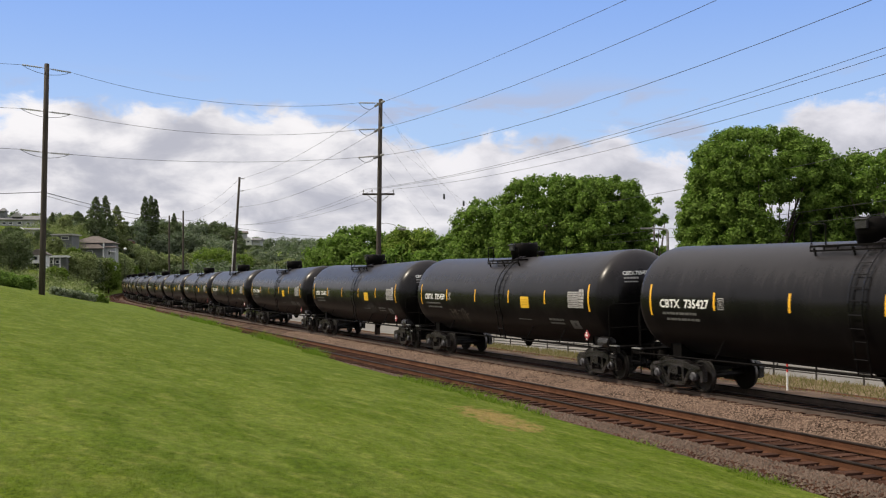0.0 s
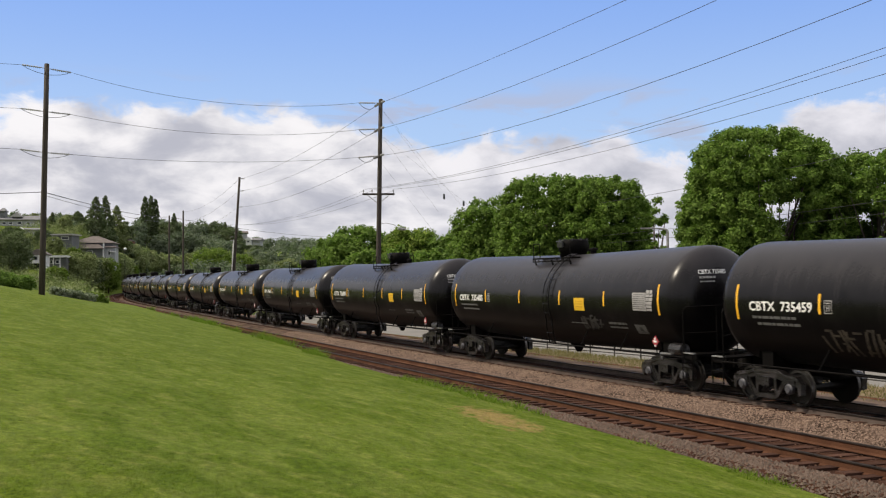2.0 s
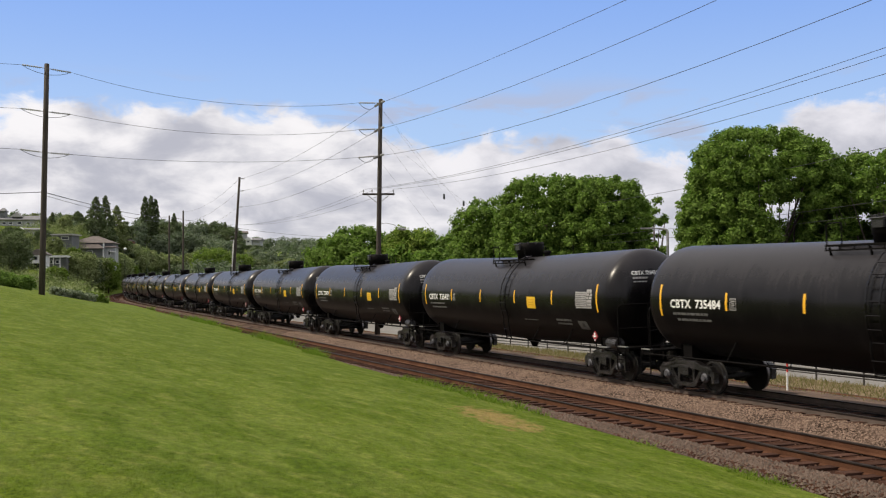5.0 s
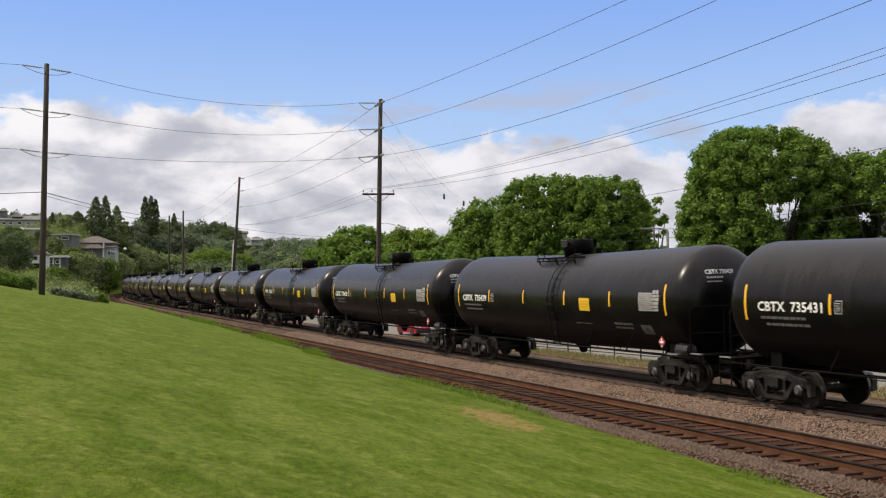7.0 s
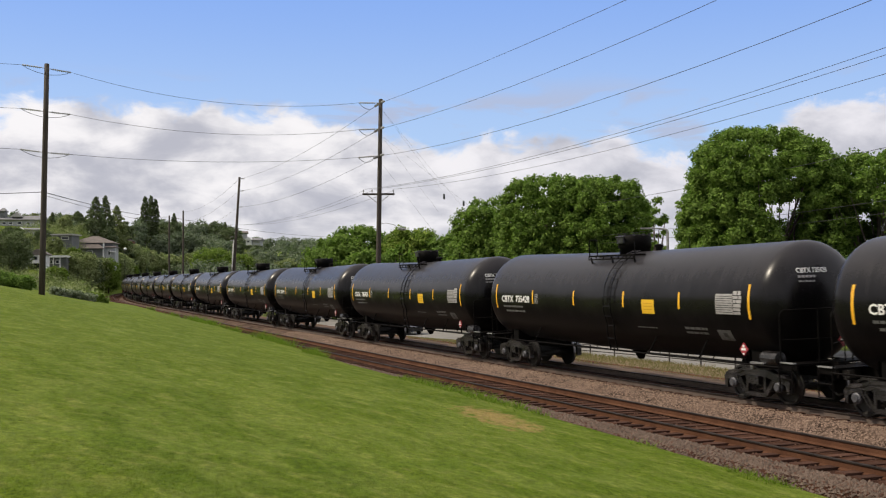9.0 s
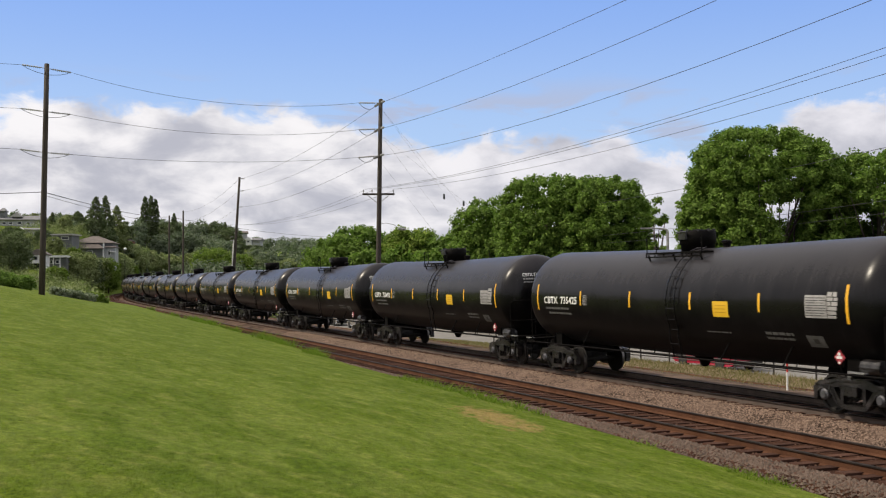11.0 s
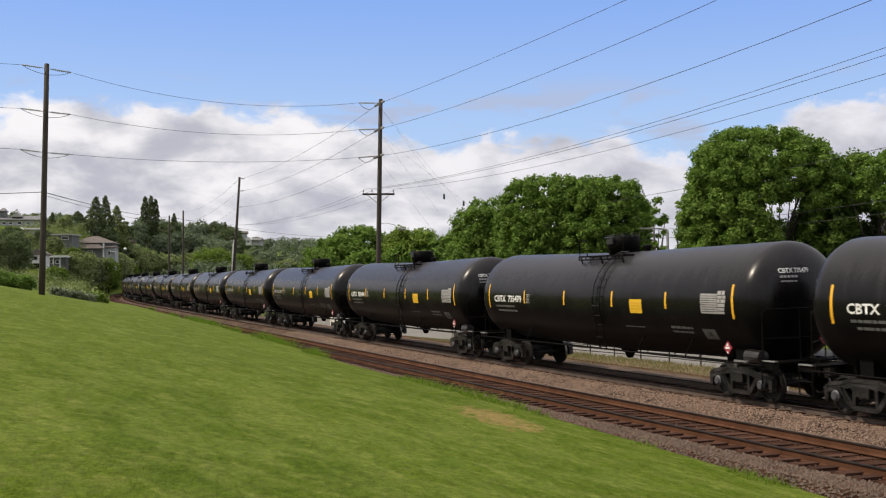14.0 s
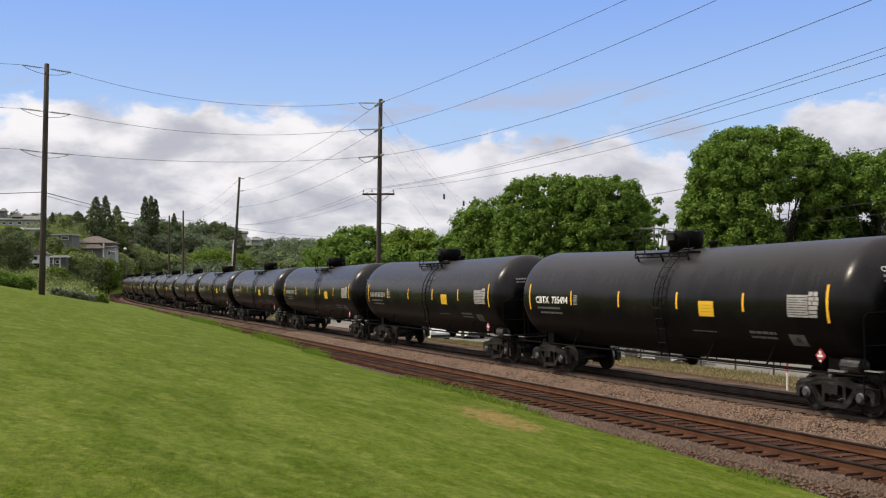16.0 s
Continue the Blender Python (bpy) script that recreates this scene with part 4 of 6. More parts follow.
def wire(a, b, sag, radius=0.012, label="thin sagging power line wire", steps=14):
    """A wire that hangs between two places."""
    a, b = Vector(a), Vector(b)
    pts = []
    for i in range(steps + 1):
        k = i / steps
        p = a.lerp(b, k)
        p.z -= sag * 4 * k * (1 - k)
        pts.append(p)
    ob = part("power_line", Shape().tube(pts, radius, 5), M["wire"])
    return tagged(ob, label, "power line", "overhead power lines")


def strain(parent, here, towards, length=1.5):
    """A dead-end insulator on a pole, and the place where its wire begins."""
    here, towards = Vector(here), Vector(towards)
    d = (towards - here).normalized()
    org = Vector(parent.location)
    p0, p1 = here + d * 0.35, here + d * length
    sh = Shape().tube([here - org, p0 - org], 0.025, 6)
    sh.tube([p0 - org, p1 - org], 0.03, 6)
    for i in range(9):
        c = p0.lerp(p1, (i + 0.5) / 9)
        sh.tube([c - d * 0.02 - org, c + d * 0.02 - org], [0.085, 0.05], 9)
    part("insulator", sh, M["insulator"], parent)
    return p1


def jumper(parent, a, b, drop=0.6):
    a, b = Vector(a) - Vector(parent.location), Vector(b) - Vector(parent.location)
    pts = []
    for i in range(11):
        k = i / 10
        p = a.lerp(b, k)
        p.z -= drop * math.sin(math.pi * k) ** 0.8
        pts.append(p)
    part("jumper_wire", Shape().tube(pts, 0.016, 5), M["wire"], parent)


# the three-wire line: from beyond the lawn to the pole by the track, then both ways along the track
pole_1 = pole("utility_pole", -25.73, 66.41, 2.40, 17.35, 0.20, 0.15, "tall dark wooden utility pole on the lawn's edge", (0.24, 0))
pole_2 = pole("utility_pole", -4.62, 72.45, -0.75, 15.99, 0.20, 0.14, "wooden utility pole with crossarm beside the railway", (0.30, 0))
pole_3 = pole("utility_pole", -25.1, 122.76, -0.75, 15.66, 0.19, 0.13, "wooden utility pole further along the railway", (0.97, 0))
pole("utility_pole", -48.0, 191.2, -0.7, 16.49, 0.22, 0.15, "distant wooden utility pole beside the railway")
pole("utility_pole", -55.9, 211.3, -0.7, 16.87, 0.22, 0.15, "distant wooden utility pole with metal fittings")
x0, y0, _ = on_line(4.0, -4.9)
pole("utility_pole", x0, y0, -0.75, 16.3, 0.20, 0.14, "wooden utility pole beside the railway")
beyond = v3(-52, 52, 0)
Z1 = (17.05, 14.25, 11.60)
Z2 = (15.72, 13.90, 12.00)
Z3 = (15.45, 14.0, 12.1)
for z1, z2, z3, z4, sag, far_up, z0, droop in zip(Z1, Z2, Z3, (16.3, 14.6, 12.9), (0.98, 0.78, 0.40), (1.9, 1.9, 2.7), (15.37, 14.63, 12.47), (0.44, 0.94, 1.09)):
    a = v3(-25.5 - (17 - z1) * 0.015, 66.41, z1)
    b = v3(-4.35 - (16 - z2) * 0.02, 72.45, z2)
    c = v3(-24.15 - (16 - z3) * 0.06, 122.76, z3)
    e = v3(beyond.x, beyond.y, z1 + far_up)
    l0 = strain(pole_1, a, e)
    l1 = strain(pole_1, a, b - v3(0, 0, 1.5))
    jumper(pole_1, l0, l1, 0.38)
    wire(l0, e, 0.7)
    k0 = strain(pole_2, b, a - v3(0, 0, 2.0))
    wire(l1, k0, sag)
    k1 = strain(pole_2, b, c - v3(0, 0, 2.0), 1.2)
    jumper(pole_2, k0, k1, 0.32)
    wire(k1, c, 0.75)
    strain(pole_2, b, v3(x0, y0, z2), 0.8)
    wire(b, v3(x0, y0, z0), droop)
    wire(c, v3(-48.0, 191.2, z4), 1.0)
    wire(v3(-48.0, 191.2, z4), v3(-76, 300, z4), 1.5)
arm = Shape().box((0.12, 0, 10.05), (2.25, 0.10, 0.13))
part("crossarm", arm, M["pole_wood"], pole_2)
for k in (-1, 1):
    part("arm_brace", Shape().tube([(0.12 + k * 0.75, -0.06, 9.98), (0.12, -0.06, 9.35)], 0.022, 5), M["insulator"], pole_2)
for k, z0, droop in ((-1.05, 10.64, 0.93), (-0.45, 10.48, 0.855), (1.05, 10.20, 0.90)):
    part("pin_insulator", Shape().lathe([(10.1, 0.02), (10.22, 0.02), (10.24, 0.06), (10.32, 0.05), (10.36, 0.03)], "Z", (0.12 + k, 0, 0), 8), M["insulator"], pole_2)
    wire(v3(-4.5 + k, 72.45, 9.64), v3(x0 + k * 0.6, y0, z0), droop, 0.009)
    wire(v3(-4.5 + k, 72.45, 9.55), v3(-24.6 + k * 0.6, 122.76, 10.0), 0.7, 0.009)
part("lamp_arm", Shape().tube([(0.15, -0.05, 7.95), (0.6, -0.05, 8.02), (1.2, -0.05, 7.9), (1.6, -0.05, 7.62)], 0.018, 6), M["insulator"], pole_2)
part("lamp_head", Shape().lathe([(-0.30, 0.02), (-0.24, 0.09), (0.16, 0.11), (0.26, 0.03)], "X", (1.78, -0.05, 7.60), 10), M["insulator"], pole_2)
part("conduit", Shape().tube([(-0.10, -0.12, 2.2), (0.30, -0.12, 9.0)], 0.075, 8), M["wall_pale"], pole_3, "pale cable conduit on the pole", True)
for z in Z3:
    part("post_insulator", Shape().tube([(0.97 * (z + 0.75) / 16.41, -0.05, z + 0.75), (0.97 * (z + 0.75) / 16.41 + 0.62, -0.05, z + 0.78)], [0.06, 0.045], 7), M["insulator"], pole_3)
for z in (8.9, 9.3):
    part("cable_clamp", Shape().box((0.05, -0.16, z), (0.35, 0.12, 0.08)), M["insulator"], pole_3)
# lower cables that hang from the lawn's pole
wire(v3(-25.6, 66.3, 9.05), v3(-52, 52, 8.6), 0.5, 0.022, "dark low telephone cable")
wire(v3(-25.6, 66.3, 9.05), v3(-55.9, 211.3, 16.6), 0.5, 0.028, "dark low telephone cable", 20)
wire(v3(-55.9, 211.3, 16.6), v3(-35.0, 330.0, 17.4), 0.8, 0.04, "dark low telephone cable", 20)
wire(v3(-25.6, 66.3, 8.85), v3(-55.9, 211.3, 15.6), 0.5, 0.016, "dark low telephone cable", 20)
# stays of the pole by the track
for z in (15.4, 13.5, 11.6):
    wire(v3(-4.35, 72.45, z), v3(-0.1, 74.5, z - 5.6), 0.02, 0.0045, "thin guy wire of a pole")
bulb = Shape().lathe([(-0.2, 0.02), (-0.17, 0.07), (0.17, 0.07), (0.2, 0.02)], "Z", (0.1, 74.3, 9.25), 8)
gw = wire(v3(-4.35, 72.45, 15.4), v3(1.5, 74.3, 8.4), 0.02, 0.0045, "thin guy wire with insulator")
part("guy_insulator", bulb, M["wire"], gw)
gw = wire(v3(-4.35, 72.45, 13.5), v3(3.2, 75.0, 7.6), 0.02, 0.0045, "thin guy wire with insulator")
part("guy_insulator", Shape().lathe([(-0.2, 0.02), (-0.17, 0.07), (0.17, 0.07), (0.2, 0.02)], "Z", (1.5, 74.3, 8.75), 8), M["wire"], gw)

# cables along the road
for z0, z1, sag, r in ((10.60, 9.39, 0.77, 0.013), (7.6, 6.9, 0.6, 0.011), (7.0, 6.3, 0.6, 0.011)):
    a_, b_ = bearing(800, 122), bearing(1640, 46)
    wire(v3(*a_, z0), v3(*b_, z1), sag, r, "thin cable along the road", 20)

# ---- trees ----


def leaves(centres, radii, count, size, seed, name, material, squash=0.8, fill=0.25):
    """Leaf blades round many clumps, as one mesh."""
    rg = np.random.default_rng(seed)
    centres, radii = np.array(centres), np.array(radii)
    w = radii ** 2
    pick = rg.choice(len(centres), count, p=w / w.sum())
    d = rg.normal(size=(count, 3))
    d /= np.linalg.norm(d, axis=1)[:, None]
    shell = rg.uniform(fill, 1.15, count)[:, None]
    p = centres[pick] + d * shell * radii[pick][:, None] * np.array([1, 1, squash])
    nrm = d * 0.7 + rg.normal(size=(count, 3)) * 0.5 + np.array([0, 0, 0.45])
    nrm /= np.linalg.norm(nrm, axis=1)[:, None]
    a = np.cross(nrm, rg.normal(size=(count, 3)))
    a /= np.linalg.norm(a, axis=1)[:, None]
    b = np.cross(nrm, a)
    l = (size * rg.uniform(0.7, 1.35, count))[:, None]
    v = np.stack([p - a * l * 0.50 - b * l * 0.46, p - a * l * 0.40 + b * l * 0.48 + nrm * l * 0.06, p + a * l * 0.66 - nrm * l * 0.10], 1).reshape(-1, 3)
    me = bpy.data.meshes.new(name)
    me.vertices.add(len(v))
    me.vertices.foreach_set("co", v.ravel())
    me.loops.add(count * 3)
    me.loops.foreach_set("vertex_index", np.arange(count * 3, dtype=np.int32))
    me.polygons.add(count)
    me.polygons.foreach_set("loop_start", np.arange(0, count * 3, 3, dtype=np.int32))
    me.materials.append(material)
    me.update()
    me.validate()
    return me


def crown_clumps(rx, ry, low, height, clumps, size, rnd, seed, rough=0.05, core=0.3, gap=None):
    """Centres and radii of leaf clumps over an uneven dome."""
    mid = low + (height - low) * 0.42
    up, down = height - mid, mid - low
    cs, rs = [], []
    for i in range(clumps):
        z = 0.998 - 1.976 * (i + 0.5) / clumps
        a = i * 2.399963 + rnd.uniform(-0.4, 0.4)
        k = math.sqrt(1 - z * z)
        d = Vector((k * math.cos(a), k * math.sin(a), z))
        lump = 1 + rough * (noise.noise(d * 1.6 + Vector((seed * 3.1, 0, 0))) * 1.6 + noise.noise(d * 4.0 + Vector((0, seed * 1.7, 0))))
        thin = gap and -0.7 < d.z < gap[0] and gap[1] < d.x < gap[2] and noise.noise(Vector((d.x * 8, d.y * 3, d.z * 3 + seed))) > -0.22
        if thin and rnd.random() < 0.45:
            continue
        inner = rnd.random() < core
        if gap and inner and gap[1] - 0.1 < d.x < gap[2] + 0.1 and d.z < gap[0] + 0.2:
            continue
        m = lump * (rnd.uniform(0.45, 0.8) if inner else rnd.uniform(0.86, 0.97))
        r = size * rnd.uniform(0.7, 1.2) * (1.25 if inner else 0.5 if thin else 1.0)
        # a dome wider than an ellipse near its shoulders
        wide = math.sqrt(1 - abs(z) ** 4) / max(k, 0.05)
        cs.append((d.x * rx * m * wide, d.y * ry * m * wide, mid + (d.z * (up if d.z > 0 else down)) * m))
        rs.append(r)
    return cs, rs


def broadleaf(x, y, height, rx, low, seed, count, leaf, clumps, size, material, label, z0=None, limbs=9, rough=0.05, name="tree", group="trees by the road", ry=None, core=0.35, gap=None):
    """A tree: trunk, limbs, and a crown of leaf clumps."""
    rnd = random.Random(seed)
    z0 = ground_at(x, y) if z0 is None else z0
    ob = new(name)
    ob.location = (x, y, z0)
    tagged(ob, label, "tree" if name == "tree" else "bush", group)
    cs, rs = crown_clumps(rx, ry or rx, low, height, clumps, size, rnd, seed, rough, core, gap)
    crown = new("crown", leaves(cs, rs, count, leaf, seed, "crown", material))
    crown.parent = ob
    if limbs:
        r0 = 0.022 * height
        for i in range(7 if gap else 0):
            q = rx * (gap[1] + (gap[2] - gap[1]) * (i + 0.5) / 7) * 0.72
            back = rnd.uniform(-0.5, 0.5)
            pts = [(0.08 * q, 0.05 * back, low * 0.5), (0.55 * q, 0.5 * back, low + 0.10 * (height - low)), (0.86 * q, back, low + 0.28 * (height - low)), (q + rnd.uniform(-0.3, 0.3), 1.4 * back, low + 0.62 * (height - low))]
            part("limb", Shape().tube(pts, [r0 * k for k in (0.36, 0.30, 0.22, 0.08)], 7), M["bark"], ob, "", True)
        part("trunk", Shape().tube([(0, 0, -0.3), (0.05, 0, low * 0.6), (0.1, 0.05, low + 0.3 * (height - low)), (0.0, 0.1, height * 0.85)], [r0 * 1.3, r0, r0 * 0.7, r0 * 0.15], 10), M["bark"], ob, "", True)
        for i in range(limbs):
            a = 2 * math.pi * i / limbs + rnd.uniform(-0.3, 0.3)
            r = rx * rnd.uniform(0.45, 0.8)
            s0 = rnd.uniform(0.5, 1.3) * low
            zt = rnd.uniform(low + 0.35 * (height - low), height * 0.88)
            pts = [(0.03, 0.02, s0), (r * 0.25 * math.cos(a), r * 0.25 * math.sin(a), s0 + (zt - s0) * 0.4), (r * 0.65 * math.cos(a), r * 0.65 * math.sin(a), s0 + (zt - s0) * 0.72), (r * math.cos(a), r * math.sin(a), zt)]
            part("limb", Shape().tube(pts, [q * r0 * (9 / limbs) ** 0.7 for q in (0.55, 0.42, 0.25, 0.07)], 7), M["bark"], ob, "", True)
    return ob


def conifer(x, y, height, rx, seed, count, leaf, material, label, z0=None, column=False):
    """A spire of drooping tiers, or a narrow column."""
    rnd = random.Random(seed)
    z0 = ground_at(x, y) if z0 is None else z0
    ob = new("tree")
    ob.location = (x, y, z0)
    tagged(ob, label, "tree", "trees on the hillside")
    cs, rs = [], []
    n_ = 110
    for i in range(n_):
        k = i / n_
        z = height * (0.06 + 0.92 * k)
        taper = (1 - k) ** 0.8 if not column else (math.sin(math.pi * min(1, 0.12 + 0.86 * k)) ** 0.6)
        a = i * 2.4
        r = 1.9 * rx * taper * rnd.uniform(0.35, 0.95)
        cs.append((r * math.cos(a), r * math.sin(a), z))
        rs.append(max(0.25, rx * 0.30 * (0.4 + taper) * rnd.uniform(0.7, 1.2)))
    crown = new("crown", leaves(cs, rs, count, leaf, seed, "crown", material, 1.5 if column else 0.7, 0.2))
    crown.parent = ob
    part("trunk", Shape().tube([(0, 0, -0.4), (0, 0, height * 0.5), (0, 0, height * 0.97)], [0.02 * height, 0.012 * height, 0.02], 8), M["bark"], ob, "", True)
    return ob


def lift(px, py, depth):
    """Height of what shows at that place of the view, at that depth."""
    return 3.189 + (497.6 - 0.00593 * (px - 784) - py) / FOCUS * depth


def row_tree(px, depth, py_top, rx, low, seed, count, leaf=0.30, clumps=230, size=0.85, kind="leaf_maple", label="large leafy green maple tree beyond the road", **more):
    x, y = bearing(px, depth)
    z0 = ground_at(x, y)
    return broadleaf(x, y, lift(px, py_top, depth) - z0, rx, low, seed, count, leaf, clumps, size, M[kind], label, z0, **more)


row_tree(1352, 60, 226, 4.90, 2.2, 11, 260000, 0.130, 1150, 0.46, limbs=13, rough=0.035, gap=(0.52, -0.20, 0.74))
row_tree(1556, 58, 266, 4.3, 2.2, 2, 120000, 0.145, 800, 0.46, limbs=16, rough=0.04, gap=(0.5, -0.95, -0.35))
row_tree(1066, 84, 305, 4.15, 2.4, 3, 120000, 0.185, 800, 0.52, rough=0.06)
row_tree(966, 86, 307, 4.2, 2.4, 4, 90000, 0.185, 700, 0.52, rough=0.06)
row_tree(868, 92, 350, 3.5, 2.2, 5, 50000, 0.21, 380, 0.58, rough=0.06)
row_tree(1158, 80, 350, 1.15, 1.2, 14, 6500, 0.17, 50, 0.34, rough=0.12, limbs=6, label="thin sparse young maple tree beside the larger ones")
row_tree(632, 122, 402, 4.0, 1.8, 6, 44000, 0.27, 190, 0.9, "leaf_maple")
row_tree(728, 120, 400, 3.2, 1.8, 7, 36000, 0.27, 170, 0.85, "leaf_light")
row_tree(796, 118, 411, 2.7, 1.6, 8, 26000, 0.27, 110, 0.8, "leaf_maple")
row_tree(676, 126, 412, 3.0, 1.8, 9, 26000, 0.27, 110, 0.85, "leaf_maple")
row_tree(580, 128, 424, 2.8, 1.6, 10, 26000, 0.27, 110, 0.85, "leaf_maple")
for i, (px, depth, top, rx) in enumerate(((905, 98, 415, 2.4), (840, 104, 425, 2.4), (762, 108, 432, 2.2), (700, 112, 436, 2.2), (648, 116, 440, 2.2), (606, 120, 440, 2.0))):
    row_tree(px, depth, top, rx, 0.3, 20 + i, 6000, 0.36, 70, 0.7, "leaf_maple", "green roadside shrub below the trees", limbs=3, name="bush", group="shrubs below the trees")

# ---- the hillside ----
M["roof_tan"] = mat("weathered_shingle_roof", (0.105, 0.088, 0.080), (0.155, 0.130, 0.118), 0.9, scale=1.0, fine=9.0, bump=0.4)
M["roof_grey"] = mat("grey_shingle_roof", (0.13, 0.13, 0.135), (0.20, 0.20, 0.205), 0.9, scale=1.0, fine=9.0, bump=0.4)
M["wall_blue"] = mat("blue_grey_siding", (0.12, 0.128, 0.148), (0.165, 0.174, 0.196), 0.8, scale=1.0, fine=8.0, bump=0.2)
M["wall_grey"] = mat("pale_grey_siding", (0.30, 0.31, 0.33), (0.38, 0.39, 0.41), 0.8, scale=1.0, fine=8.0, bump=0.2)
M["wall_white"] = mat("white_painted_siding", (0.62, 0.62, 0.62), (0.74, 0.74, 0.73), 0.7, scale=1.0, fine=8.0, bump=0.1)
M["wall_brown"] = mat("red_brown_siding", (0.20, 0.09, 0.07), (0.27, 0.13, 0.10), 0.8, scale=1.0, fine=8.0, bump=0.2)
M["wall_dark"] = mat("dark_grey_siding", (0.10, 0.105, 0.11), (0.15, 0.155, 0.16), 0.8, scale=1.0, fine=8.0, bump=0.2)
M["glass_dark"] = mat("dark_window_glass", (0.02, 0.025, 0.03), (0.03, 0.035, 0.04), 0.12, scale=1.0, fine=4.0, bump=0.0)
M["blossom"] = leaf_mat("white_blossom_hedge", (0.07, 0.11, 0.035), (0.42, 0.44, 0.33), 0.2)
M["leaf_olive"] = leaf_mat("olive_leaves", (0.135, 0.165, 0.068), (0.265, 0.298, 0.122), 0.2, 0.35)
M["leaf_willow"] = leaf_mat("grey_green_willow_leaves", (0.260, 0.295, 0.140), (0.420, 0.455, 0.225), 0.4, 0.3)
M["gravel"] = mat("pale_gravel_drive", (0.30, 0.27, 0.23), (0.40, 0.36, 0.31), 0.95, scale=0.7, fine=9.0, bump=0.4)


def settle(px, py):
    """Where the line of sight meets the ground."""
    d = Vector(((px - 784) / FOCUS, 1.0, (497.6 - 0.00593 * (px - 784) - py) / FOCUS))
    t = 40.0
    while t < 700:
        p = Vector(EYE) + d * t
        if p.z < ground_at(p.x, p.y):
            break
        t *= 1.01
    return p.x, p.y, ground_at(p.x, p.y)


CLEAR = []


def house(px, py, w, dep, wall_h, roof_h, turn_z, wall, roof, label, hip=True, chimney=None, windows=((-0.25, 0.5), (0.25, 0.5)), wing=None):
    """A house that stands where the line of sight meets the ground; w, wall_h and roof_h by the breadth they show."""
    x, y, z = settle(px, py)
    k_ = y / FOCUS
    w, wall_h, roof_h = w * k_, wall_h * k_, roof_h * k_
    dep = dep or 0.7 * w
    CLEAR.append((px - w / k_ / 2 - 2, px + w / k_ / 2 + 2, y))
    ob = new("house")
    ob.matrix_basis = pose(x, y, z - 0.6, 0, 0, turn_z)
    tagged(ob, label, "house", "houses on the hillside")
    h = wall_h + 0.6
    part("wall", Shape().box((0, 0, h / 2 - 1.5), (w, dep, h + 3)), M[wall], ob)
    rf = Shape()
    ov = 0.45
    a, b = w / 2 + ov, dep / 2 + ov
    rid = max(0.2, a - b) if hip else a
    rf.v = [(-a, -b, h), (a, -b, h), (a, b, h), (-a, b, h), (-rid, 0, h + roof_h), (rid, 0, h + roof_h), (-a, -b, h - 0.18), (a, -b, h - 0.18), (a, b, h - 0.18), (-a, b, h - 0.18)]
    rf.f = [[0, 1, 5, 4], [2, 3, 4, 5], [1, 2, 5], [3, 0, 4], [6, 7, 1, 0], [7, 8, 2, 1], [8, 9, 3, 2], [9, 6, 0, 3], [9, 8, 7, 6]]
    roof_ob = part("roof", rf, M[roof], ob)
    if chimney:
        part("chimney", Shape().box((chimney, -dep / 2 - 0.3, h * 0.5 + roof_h * 0.6), (0.9, 0.7, h + roof_h * 1.2)), M["wall_white"], roof_ob)
    for u, k in windows:
        win = part("window", Shape().box((u * w, -dep / 2 - 0.03, h * k + 0.3), (1.7, 0.1, 1.3)), M["wall_white"], ob)
        part("pane", Shape().box((u * w, -dep / 2 - 0.09, h * k + 0.3), (1.45, 0.04, 1.05)), M["glass_dark"], win)
    if wing:
        part("wing", Shape().box((w * 0.24, -dep / 2 - 0.5, h * 0.40 - 1.0), (w * 0.42, 1.0, h * 0.8 + 2.0)), M[wing], ob)
        part("chimney", Shape().box((-w * 0.40, -dep / 2 - 0.2, h * 0.75), (0.5, 0.5, h * 0.7)), M["wall_white"], ob)
    return ob


